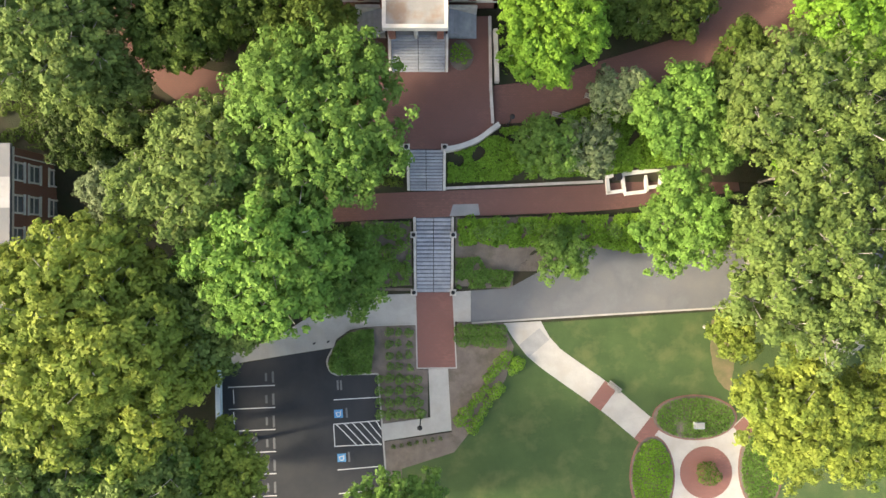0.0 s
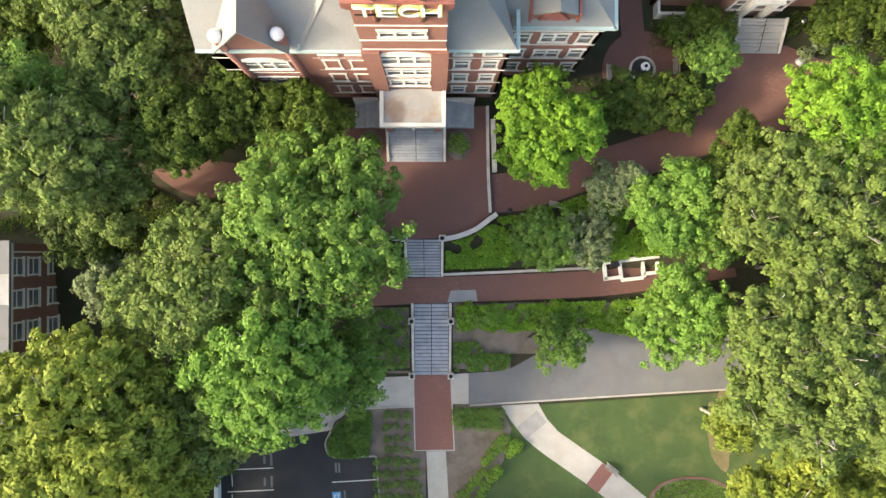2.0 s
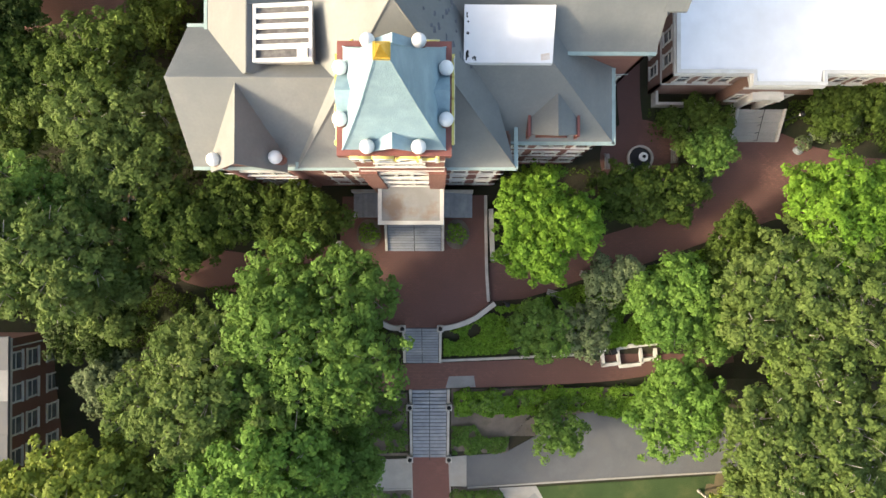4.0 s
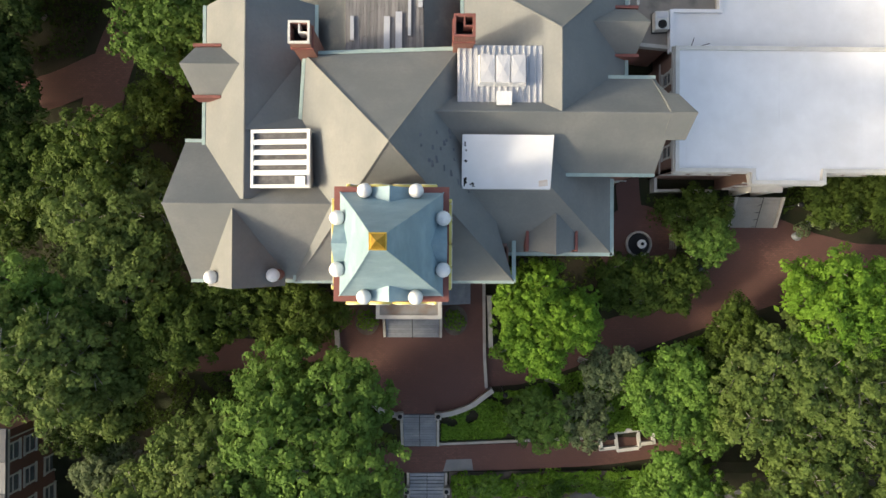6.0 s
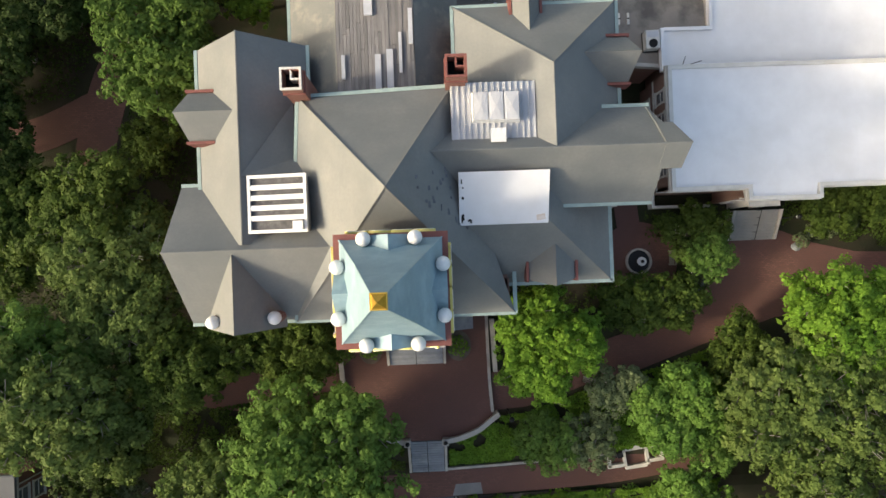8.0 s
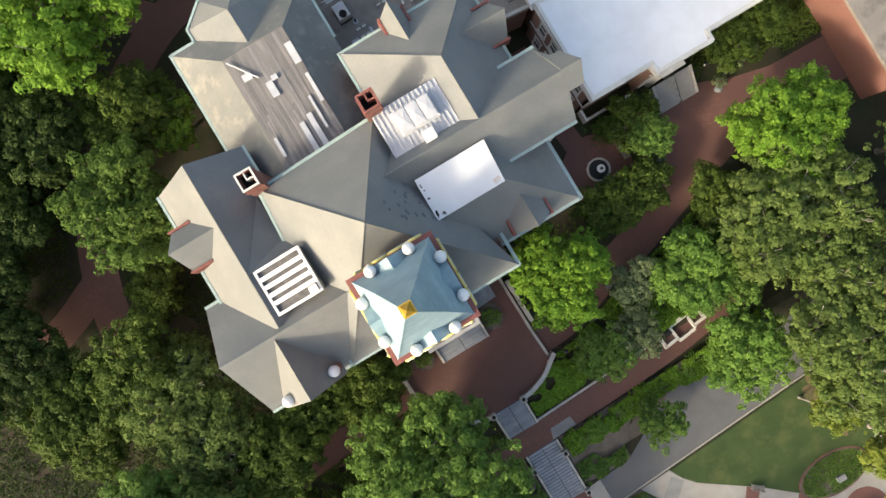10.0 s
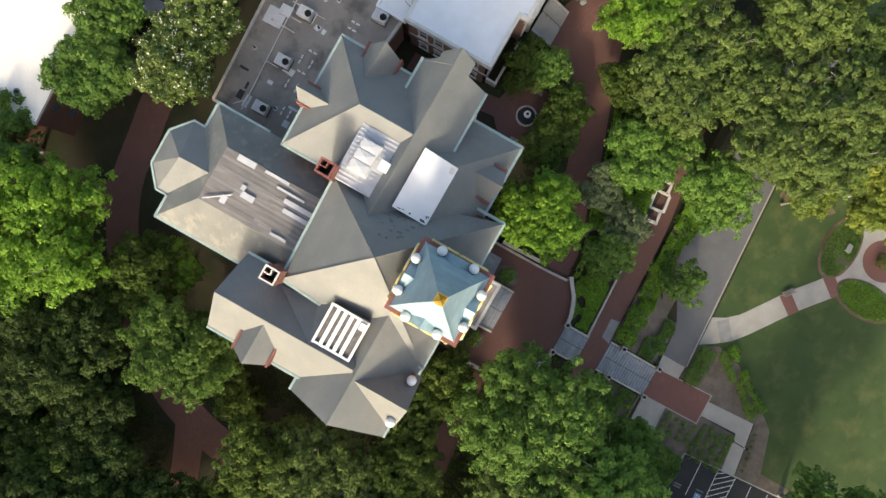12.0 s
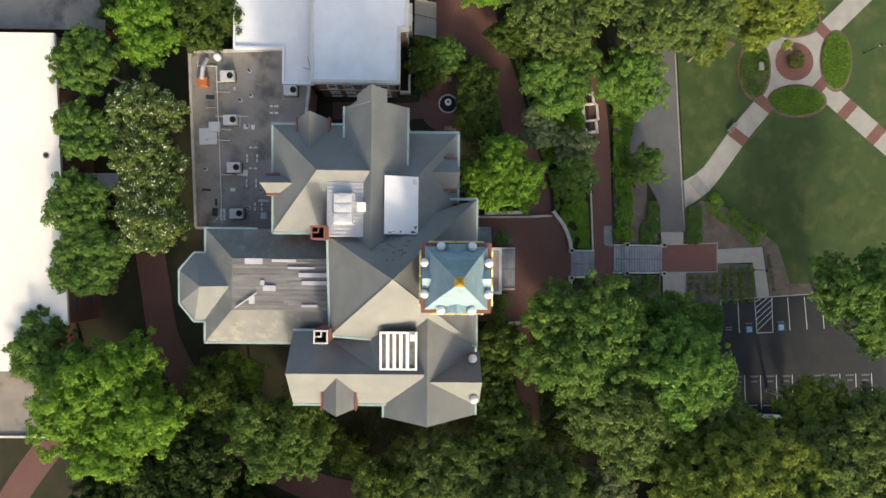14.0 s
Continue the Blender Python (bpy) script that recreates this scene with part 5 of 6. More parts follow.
for x, y in ((26.2, 64.3), (19.7, 63.8), (12.7, 63.2), (5.9, 62.7), (24.2, 55.0)):
    condenser(x, y, -88)
vent = thing("exhaust_unit", 25.4, 68.0, 11.0, "rusty orange kitchen exhaust with bent silver duct", "exhaust unit")
child(part("housing", B().obox(25.3, 68.0, 11.0, 1.3, 1.5, 1.0, 0), ORANGE), vent)
child(part("duct", B().tube((25.6, 68.0, 12.1), (27.4, 67.8, 12.2), 0.32, 0.3).tube((27.4, 67.8, 12.2), (28.9, 67.6, 11.3), 0.3, 0.3), METAL), vent)
drum = thing("roof_turbine", 29.1, 65.9, 11.0, "round white roof ventilator", "ventilator")
child(part("drum", B().cyl(29.1, 65.9, 11.0, 11.9, 0.5).ball(29.1, 65.9, 11.9, 0.5, sz=0.5), WHITE, None, "", True), drum)
for pts in (((4.5, 65.0), (27.8, 66.2)), ((27.8, 66.2), (27.9, 69.0)), ((18.5, 66.0), (18.4, 63.9)), ((16.9, 67.4), (16.8, 64.0)), ((25.5, 66.1), (25.5, 64.4)), ((11.7, 65.2), (11.7, 63.6))):
    run = thing("roof_pipe", pts[0][0], pts[0][1], 11.0, "pale pipe run on low blocks across the roof", "pipe", "roof pipes")
    child(part("pipe", B().tube((*pts[0], 11.2), (*pts[1], 11.2), 0.07, 0.07), TRIM), run)
    child(part("support", B().box(pts[0][0] - 0.15, pts[0][1] - 0.15, 11.0, pts[0][0] + 0.15, pts[0][1] + 0.15, 11.16), WOOD), run)
for i, (x, y, yaw) in enumerate(((15.8, 60.6, 90), (14.2, 61.5, 0), (14.2, 60.0, 0), (12.7, 60.6, 90), (10.5, 61.5, 0), (10.5, 60.1, 0), (7.0, 60.2, 0), (7.0, 59.2, 0), (22.0, 57.6, 90), (21.0, 57.6, 90))):
    sk = thing("roof_sleeper", x, y, 11.0, "pale wooden sleeper that carried a roof unit", "sleeper", "roof sleepers")
    child(part("sleeper", B().obox(x, y, 11.0, 1.2, 0.22, 0.2, yaw), TRIM), sk)
    child(part("strap", B().obox(x, y, 11.2, 0.12, 0.26, 0.03, yaw), IRON), sk)
for x, y in ((23.5, 61.0), (22.8, 62.6), (27.2, 61.3), (12.5, 67.6), (9.4, 59.3), (6.8, 61.2), (19.0, 61.5), (19.2, 57.8)):
    v = thing("vent_pipe", x, y, 11.0, "small dark vent pipe through the roof", "vent pipe", "vent pipes")
    child(part("pipe", B().cyl(x, y, 11.0, 11.6, 0.12), IRON), v)
    child(part("flashing", B().cyl(x, y, 11.0, 11.04, 0.3), METAL), v)
for i in range(16):
    x, y = 5.5 + random.random() * 21, 57.5 + random.random() * 10
    part("felt_patch", B().obox(x, y, 11.0, 0.5 + random.random() * 1.3, 0.3 + random.random() * 0.7, 0.008 + 0.002 * (i % 4), random.choice((0, 90, 3, 86))), (TRIM, ASPHALT, CONC_GREY, METAL)[i % 4], low)
for pts in (((27.6, 69.0), (28.6, 69.0)), ((20.4, 66.2), (20.4, 61.4)), ((24.0, 66.2), (24.0, 64.2)), ((6.0, 65.0), (4.6, 66.4)), ((21.6, 67.6), (21.7, 66.1))):
    run = thing("roof_pipe", pts[0][0], pts[0][1], 11.0, "thin pale conduit laid across the roof felt", "pipe", "roof pipes")
    child(part("pipe", B().tube((*pts[0], 11.12), (*pts[1], 11.12), 0.05, 0.05), TRIM), run)
    child(part("support", B().box(pts[0][0] - 0.12, pts[0][1] - 0.12, 11.0, pts[0][0] + 0.12, pts[0][1] + 0.12, 11.08), WOOD), run)
sk = thing("roof_hatch", 17.6, 67.3, 11.0, "pale metal plates and hatch on the roof", "hatch")
child(part("plate", B().obox(17.4, 67.3, 11.0, 2.4, 2.6, 0.15, 2), METAL), sk)
child(part("lid", B().obox(18.8, 66.3, 11.0, 1.4, 1.6, 0.5, 2), METAL), sk)
setting("connector_wall", B().box(25.0, 53.0, W0, 25.3, 54.0, 10.9), BRICK_PALE, "brick wall closing the light well", "wall")

big = thing("long_white_roofed_building", 0, 0, 0, "long brick building under a wide cream flat roof", "building")
bw = [(31.8, 89.0), (31.8, 130), (-17.3, 130), (-17.3, 90), (-10.7, 90), (-10.6, 86.4)]
part("wall", B().prism([(31.4, 89.5), (31.4, 129), (-16.8, 129), (-16.8, 90.4), (-10.3, 90.4), (-10.2, 86.9)], W0, 12.6), BRICK_DULL, big)
part("flat_roof", B().prism(bw, 12.6, 13.0), CREAM_ROOF, big, "cream coated flat roof")
facade(big, (31.45, 89.3), (-10.4, 86.7), W0, 12.5, [(s, z, 1.2, 1.9, 1, False) for s in (3, 7, 11, 15, 19, 23, 27, 31, 35, 39) for z in (6.2, 9.8)], BRICK_DULL)
part("awning", B().box(9.4, 82.3, 7.4, 12.2, 87.0, 7.6), METAL, big, "pale ribbed metal awning")
for i in range(7):
    part("rib", B().box(9.4 + i * 0.43, 82.3, 7.6, 9.5 + i * 0.43, 87.0, 7.7), METAL, big)
for x, y in ((9, 97), (-8, 90.5), (14, 89.9)):
    v = thing("roof_drain", x, y, 13.0, "dark stained roof drain", "drain", "roof drains")
    child(part("grate", B().cyl(x, y, 13.0, 13.1, 0.3), IRON), v)
    child(part("collar", B().ring(x, y, 13.0, 13.03, 0.3, 0.5, 16), GRAVEL_ROOF), v)
far = thing("brick_building", 0, 0, 0, "dark brick building behind the trees", "building")
part("wall", B().box(34, 84, W0, 70, 130, 9.0), BRICK_DULL, far)
part("flat_roof", B().box(33.7, 83.7, 9.0, 70.3, 130, 9.3), GRAVEL_ROOF, far)
annex = thing("service_building", 0, 0, 0, "low grey roofed service building", "building")
part("wall", B().box(-28, 90.5, W0, -18.0, 104, 8.0), BRICK_DULL, annex)
part("flat_roof", B().box(-28.2, 90.3, 8.0, -17.8, 104, 8.25), GRAVEL_ROOF, annex)
part("parapet", B().box(-28.3, 90.2, 8.0, -17.7, 90.5, 8.6).box(-28.3, 90.5, 8.0, -28.0, 104, 8.6), TRIM, annex)

dorm = thing("west_brick_building", 0, 0, 0, "three-storey dark red brick building with pale window frames", "building")
part("wall", B().box(-75, -36, -2, -45.3, 11.1, 10.2), BRICK_DULL, dorm)
facade(dorm, (-44.9, -36), (-44.9, 11.3), -2, 10.2, [(44.8 - 3.5 * k, z, 1.7, 1.7, 1, False) for k in range(12) for z in (-1.2, 2.2, 5.6, 8.2)], BRICK_DULL, ((9.7, 0.25),))
part("roof", B().box(-75, -36.5, 10.2, -44.7, 11.6, 10.5), ROADTOP, dorm, "pale grey metal roof edge")
for i in range(14):
    part("roof_sheet", B().box(-49, -36 + i * 3.4, 10.5, -44.7, -32.75 + i * 3.4, 10.56), CONC_GREY if i % 3 == 0 else ROADTOP, dorm)
part("downpipe", B().tube((-44.75, 10.4, -1), (-44.75, 10.4, 10.2), 0.08, 0.08), TRIM, dorm)
red_house = thing("brick_building", 0, 0, 0, "red brick building among the trees", "building")
part("wall", B().box(58, 22, 4.4, 75, 38, 11), BRICK, red_house)
part("roof", B().box(57.6, 21.6, 11, 75.4, 38.4, 11.4), GRAVEL_ROOF, red_house)

# ---- parking marks ----


def stripe(a, b_, w=0.11):
    setting("parking_line", band(B(), [a, b_], w, 0.042, 0.012), LINE, "white painted parking bay line", "painted line")


for i in range(10):
    y = -16.25 - 2.7 * i
    stripe((-25.5 + 0.06 * i, y - 0.18), (-19.8 + 0.06 * i, y + 0.05))
    stripe((-24.9 + 0.06 * i, y - 0.5), (-24.8 + 0.06 * i, y - 2.2))
for y0, y1 in ((-18.0, -17.7), (-26.6, -26.15), (-29.5, -29.0), (-32.4, -31.9)):
    stripe((-12.6 + (-18 - y0) * 0.06, y0), (-7.1 + (-18 - y0) * 0.06, y1))
stripe((-12.6, -21.0), (-6.9, -20.55))
stripe((-12.45, -23.7), (-6.7, -23.45))
stripe((-12.6, -20.95), (-12.45, -23.75))
for i in range(6):
    a = -12.3 + i * 0.98
    stripe((a, -21.0 + 0.08 * i + 0.02), (min(a + 2.6, -6.75), max(-23.6, -21.0 - (min(a + 2.6, -6.75) - a) * 1.0)))
for x, y in ((-12.0, -19.7), (-11.6, -25.1)):
    setting("bay_symbol", B().obox(x, y, 0.03, 1.05, 1.0, 0.014, 3), BLUE, "blue painted accessible bay square", "painted symbol")
    setting("bay_symbol", B().ring(x, y - 0.08, 0.044, 0.05, 0.2, 0.3, 16).obox(x + 0.25, y + 0.1, 0.044, 0.12, 0.5, 0.006).ball(x - 0.3, y + 0.1, 0.046, 0.08, 8, 4, 0.1), LINE, "white wheelchair mark in a blue square", "painted symbol")
for i in range(10):
    y = -15.2 - 2.7 * i
    for dx, dl in ((0.55, 1.4), (-0.3, 1.0)):
        setting("bay_words", B().obox(-20.6 + dx + 0.06 * i, y, 0.03, 0.28, dl, 0.013, 2), ROADTOP, "faded painted word bar in a bay", "painted marking")
for x, y in ((-12.1, -16.2), (-11.7, -16.2), (-11.0, -19.6), (-10.7, -25.0)):
    setting("bay_words", B().obox(x, y, 0.03, 0.24, 1.2, 0.013, 4), ROADTOP, "faded painted word bar in a bay", "painted marking")
setting("car_park_wall", band(B(), [(-26.5, -14.0), (-26.6, -26), (-28.5, -44)], 0.5, 1.0, 1.2), BLUE_WALL, "pale blue-grey wall at the car park edge", "low wall")

# ---- small things ----
fountain = thing("fountain", 24.2, 31.6, CAMPUS, "small tiered pale stone fountain in a round basin", "fountain")
child(part("basin_rim", B().ring(24.2, 31.6, CAMPUS, CAMPUS + 0.45, 1.3, 1.52, 40), WALLSTONE), fountain)
child(part("basin_floor", B().cyl(24.2, 31.6, CAMPUS, CAMPUS + 0.12, 1.3, n=32), ASPHALT), fountain)
child(part("pedestal", B().cyl(24.2, 31.6, CAMPUS + 0.1, CAMPUS + 1.2, 0.2, 0.14), WALLSTONE, None, "", True), fountain)
child(part("bowl", B().cyl(24.2, 31.6, CAMPUS + 1.15, CAMPUS + 1.35, 0.25, 0.5, 24).ring(24.2, 31.6, CAMPUS + 1.3, CAMPUS + 1.42, 0.38, 0.52, 24), WHITE), fountain)
child(part("finial", B().ball(24.2, 31.6, CAMPUS + 1.6, 0.2), IRON, None, "dark finial", True), fountain)


def bench(x, y, z, yaw, label="weathered slatted garden bench"):
    b = thing("garden_bench", x, y, z, label, "bench", "garden benches")
    c, s = math.cos(radians(yaw)), math.sin(radians(yaw))

    def at(u, v):
        return x + c * u - s * v, y + s * u + c * v
    for v in (-0.2, 0.0, 0.2):
        child(part("seat_slat", B().obox(*at(0, v), z + 0.42, 1.8, 0.15, 0.05, yaw), WOOD), b)
    for h in (0.6, 0.8):
        child(part("back_slat", B().obox(*at(0, 0.34), z + h, 1.8, 0.05, 0.14, yaw), WOOD), b)
    for u in (-0.8, 0.8):
        child(part("leg", B().obox(*at(u, -0.22), z, 0.08, 0.08, 0.44, yaw), WOOD), b)
        child(part("leg", B().obox(*at(u, 0.32), z, 0.08, 0.08, 0.95, yaw), WOOD), b)


bench(28.0, 31.9, CAMPUS, -90)
bench(20.3, 31.2, CAMPUS, 90)
bench(22.0, -16.4, 0.0, 142)
bench(14.2, 15.9, CAMPUS, 165)
bench(18.0, 18.0, CAMPUS, 160)


def lamp_post(x, y, z, h=3.6):
    l = thing("lamp_post", x, y, z, "slim black iron lamp post with a round head", "lamp post", "lamp posts")
    child(part("post", B().cyl(x, y, z, z + 0.4, 0.16, 0.1).cyl(x, y, z + 0.4, z + h, 0.07, 0.05), IRON, None, "", True), l)
    child(part("lantern", B().cyl(x, y, z + h, z + h + 0.45, 0.14, 0.24), WHITE, None, "milky lantern"), l)
    child(part("cap", B().cyl(x, y, z + h + 0.45, z + h + 0.65, 0.3, 0.05), IRON), l)


for x, y, z in ((-1.9, -20.3, 0.05), (35.0, -39.0, 0.0), (8.3, 14.9, CAMPUS), (29.0, 30.2, CAMPUS), (41.0, 36.0, CAMPUS - 0.08)):
    lamp_post(x, y, z)
for x, y in ((-14.9, -11.0), (-13.2, -10.8)):
    bo = thing("bollard", x, y, 0.03, "short dark bollard at the car park entry", "bollard", "bollards")
    child(part("post", B().cyl(x, y, 0.03, 0.85, 0.09), IRON, None, "", True), bo)
    child(part("cap", B().ball(x, y, 0.87, 0.1, 10, 6), IRON, None, "", True), bo)
mon = thing("stone_monument", 23.3, 8.6, TERRACE, "white stone planter wall with seat and bronze figure plinth", "monument")
for cx, cy, lx, ly, h in ((23.4, 9.55, 6.5, 0.5, 0.9), (20.3, 8.3, 0.4, 2.3, 0.5), (22.2, 8.2, 0.35, 2.0, 0.5), (24.9, 8.4, 0.35, 2.0, 0.5), (26.6, 8.8, 0.4, 2.0, 0.5), (21.2, 7.3, 2.0, 0.4, 0.5), (23.6, 7.2, 2.6, 0.4, 0.5), (25.8, 7.9, 1.7, 0.4, 0.5)):
    child(part("kerb_stone", B().obox(cx, cy, TERRACE, lx, ly, h, 7), TRIM), mon)
child(part("plinth", B().obox(21.3, 9.0, TERRACE, 0.9, 0.8, 1.2, 7).obox(21.3, 9.0, TERRACE + 1.2, 0.7, 0.6, 0.5, 20), IRON, None, "dark bronze block"), mon)
stone = thing("marker_stone", 32.4, -21.2, 0.06, "grey granite marker with a flat face in a leafy bed", "marker stone")
child(part("block", B().obox(32.4, -21.2, 0.06, 1.2, 0.8, 0.55, 0), BOULDER), stone)
child(part("plate", B().obox(32.4, -21.2, 0.61, 0.9, 0.5, 0.03, 0), CONC_GREY), stone)


def boulder(x, y, z, r, seed):
    rng = random.Random(seed)
    b = B().ball(0, 0, 0, 1.0, 12, 8)
    b.v = [(x + p[0] * r * (0.8 + 0.5 * rng.random()), y + p[1] * r * (0.8 + 0.4 * rng.random()), z + p[2] * r * 0.5 * (0.8 + 0.4 * rng.random())) for p in b.v]
    ob = part("boulder", b, BOULDER, None)
    tagged(ob, "pale rough boulder at the edge of a shrub bed", "boulder", "boulders")


for i, (x, y, r) in enumerate(((31.2, 27.6, 0.8), (31.5, 28.8, 0.6), (42.8, 32.6, 0.9), (44.4, 34.2, 0.8), (46.2, 34.9, 0.7), (48.6, 35.2, 0.8), (49.8, 35.8, 0.6))):
    boulder(x, y, CAMPUS + 0.1, r * 0.6, i)

# ---- trees and shrubs ----


def leaf_cloud(rng, lobes, leaf, density, up=0.35, flat=1.0):
    """Leaf quads over the skin of many overlapping lobes (x, y, z, r); the ones inside other lobes are left out."""
    L = np.array(lobes)
    pts, nrm = [], []
    for i, (x, y, z, r) in enumerate(lobes):
        n = max(10, int(density * 4 * math.pi * r * r / (leaf * leaf)))
        d = rng.normal(size=(n, 3))
        d /= np.linalg.norm(d, axis=1)[:, None]
        d = d[d[:, 2] > -0.35]
        rad = r * (1.0 + 0.08 * rng.normal(size=len(d)))
        p = np.array((x, y, z)) + d * rad[:, None]
        keep = np.ones(len(p), bool)
        near = np.nonzero(np.linalg.norm(L[:, :3] - L[i, :3], axis=1) < (L[:, 3] + r) * 0.98)[0]
        for j in near:
            if j != i:
                keep &= np.linalg.norm(p - L[j, :3], axis=1) > L[j, 3] * 0.86
        pts.append(p[keep])
        nrm.append(d[keep])
    P, D = np.concatenate(pts), np.concatenate(nrm)
    n = len(P)
    N = D + 0.30 * rng.normal(size=(n, 3)) + np.array((0, 0, up))
    N /= np.linalg.norm(N, axis=1)[:, None]
    A = np.cross(N, rng.normal(size=(n, 3)))
    A /= np.linalg.norm(A, axis=1)[:, None]
    Bv = np.cross(N, A)
    s = leaf * (0.55 + 0.7 * rng.random(n))[:, None]
    q = 0.62 + 0.2 * rng.random(n)[:, None]
    V = np.stack([P - A * s * 0.72, P - Bv * s * 0.62 * q + N * s * 0.1, P + A * s * 0.82, P + Bv * s * 0.66 * q + N * s * 0.1], 1).reshape(-1, 3)
    return V


def quads_mesh(name, V, material):
    n = len(V) // 4
    me = bpy.data.meshes.new(name)
    me.vertices.add(len(V))
    me.vertices.foreach_set("co", V.astype(np.float32).ravel())
    me.loops.add(4 * n)
    me.loops.foreach_set("vertex_index", np.arange(4 * n, dtype=np.int32))
    me.polygons.add(n)
    me.polygons.foreach_set("loop_start", np.arange(0, 4 * n, 4, dtype=np.int32))
    me.polygons.foreach_set("loop_total", np.full(n, 4, dtype=np.int32))
    me.materials.append(material)
    me.update()
    me.validate()
    return me


TREE_NAMES = {"oak": "mid-green broad-leaved tree with a lobed crown", "pale": "pale green tree with airy crown and grey limbs", "yellow": "yellow-green tree with a sunlit crown",
              "bright": "bright green rounded tree", "dark": "dark green tree, shade put into its leaf colour", "deep": "deep green tree, full shade put into its leaf colour", "grey": "grey-green small tree with thin foliage", "mid": "leafy green tree beside the shaded lane", "fresh": "fresh light green tree with a full tufted crown"}
seed_count = [0]


def leaf_quads(rng, P, N, leaf):
    """One pointed leaf spray at each point P, its face along N."""
    n = len(P)
    N = N / np.linalg.norm(N, axis=1)[:, None]
    A = np.cross(N, rng.normal(size=(n, 3)))
    A /= np.linalg.norm(A, axis=1)[:, None]
    Bv = np.cross(N, A)
    s = leaf * (0.6 + 0.7 * rng.random(n))[:, None]
    q = 0.6 + 0.25 * rng.random(n)[:, None]
    return np.stack([P - A * s * 0.72, P - Bv * s * 0.62 * q + N * s * 0.1, P + A * s * 0.82, P + Bv * s * 0.66 * q + N * s * 0.1], 1).reshape(-1, 3)


def tree(kind, x, y, r, zc, blossom=False, airy=1.0, tuft=0.75, ragged=0.075, jitter=0.30):
    """A tree whose widest crown lies at height zc: tapered trunk, a limb to each lobe, tufts of leaves on every lobe."""
    seed_count[0] += 1
    rng = np.random.default_rng(100 + seed_count[0])
    z0 = land(x, y) - 0.1
    r *= 0.95
    zc = max(zc, z0 + r * 0.55)
    t = thing("tree", x, y, z0, TREE_NAMES[kind], "tree", "campus trees")
    leaf = 0.23 + 0.008 * r
    vz = min(0.66 * r, max(0.45 * r, (zc - z0) * 0.55))
    base = zc - z0
    ph = rng.random(3) * 6.28
    # limbs end in lobes spread over a lopsided dome
    nl = int(7 + r * 1.7)
    lobes = []
    for i in range(nl):
        a = i * 2.39996 + rng.normal() * 0.35
        u = math.sqrt((i + 0.6) / nl)
        lr = r * (0.22 + 0.13 * rng.random()) + 0.25
        edge = r * (1 + ragged * (math.sin(2 * a + ph[0]) + math.sin(3 * a + ph[1]) + 0.6 * math.sin(5 * a + ph[2])))
        rr = min(edge * u * (0.9 + 0.2 * rng.random()), edge - lr * 0.8)
        h = vz * math.sqrt(max(0.0, 1 - (rr / r) ** 2)) + jitter * r * (rng.random() - 0.6)
        lobes.append((rr * math.cos(a), rr * math.sin(a), base + h, lr))
    L = np.array(lobes)
    # tufts on the lobes, the ones buried in another lobe left out
    tufts = []
    for i, (lx, ly, lz, lr) in enumerate(lobes):
        tr_ = min(tuft, 0.26 * lr + 0.24)
        m = int(airy * 2.5 * math.pi * lr * lr / (math.pi * tr_ * tr_) * 0.85) + 5
        k = np.arange(m) + 0.5
        dz = 1 - 1.42 * k / m
        an = k * 2.39996 + rng.random() * 6.28
        q = np.sqrt(np.maximum(0, 1 - dz * dz))
        d = np.stack([q * np.cos(an), q * np.sin(an), dz], 1) + 0.16 * rng.normal(size=(m, 3))
        c = np.array((lx, ly, lz)) + d * lr * (0.78 + 0.34 * rng.random(m))[:, None] * np.array((1, 1, 0.85))
        keep = np.ones(m, bool)
        for j in range(nl):
            if j != i:
                keep &= np.linalg.norm((c - L[j, :3]), axis=1) > L[j, 3] * 0.72
        keep &= rng.random(m) < 0.97
        for cc, dd in zip(c[keep], d[keep]):
            tufts.append((*cc, *dd, tr_ * (0.6 + 0.75 * rng.random())))
    T = np.array(tufts)
    count = np.maximum(8, (8.4 * (T[:, 6] / leaf) ** 2).astype(int))
    idx = np.repeat(np.arange(len(T)), count)
    n = len(idx)
    d = rng.normal(size=(n, 3))
    d /= np.linalg.norm(d, axis=1)[:, None]
    d[:, 2] = np.where(d[:, 2] < -0.3, -d[:, 2], d[:, 2])
    out = T[idx, 3:6]
    P = T[idx, :3] + d * (T[idx, 6] * rng.random(n) ** 0.42)[:, None] * np.array((1, 1, 0.72)) + out * (0.25 * T[idx, 6] * rng.random(n))[:, None]
    N = 0.8 * d + 0.35 * out + 0.42 * rng.normal(size=(n, 3)) + np.array((0, 0, 0.42))
    V = [leaf_quads(rng, P, N, leaf)]
    d_top = d[:, 2]
    # sparse coarse foliage inside and under the lobes
    ni = np.maximum(6, (airy * 7.0 * L[:, 3] ** 2 / 0.25).astype(int))
    idx = np.repeat(np.arange(nl), ni)
    n = len(idx)
    d = rng.normal(size=(n, 3))
    d /= np.linalg.norm(d, axis=1)[:, None]
    P = L[idx, :3] + d * (L[idx, 3] * (0.45 + 0.3 * rng.random(n)))[:, None] - np.array((0, 0, 0.15)) * L[idx, 3:4]
    V.append(leaf_quads(rng, P, d + np.array((0, 0, 0.5)) + 0.3 * rng.normal(size=(n, 3)), 0.5))
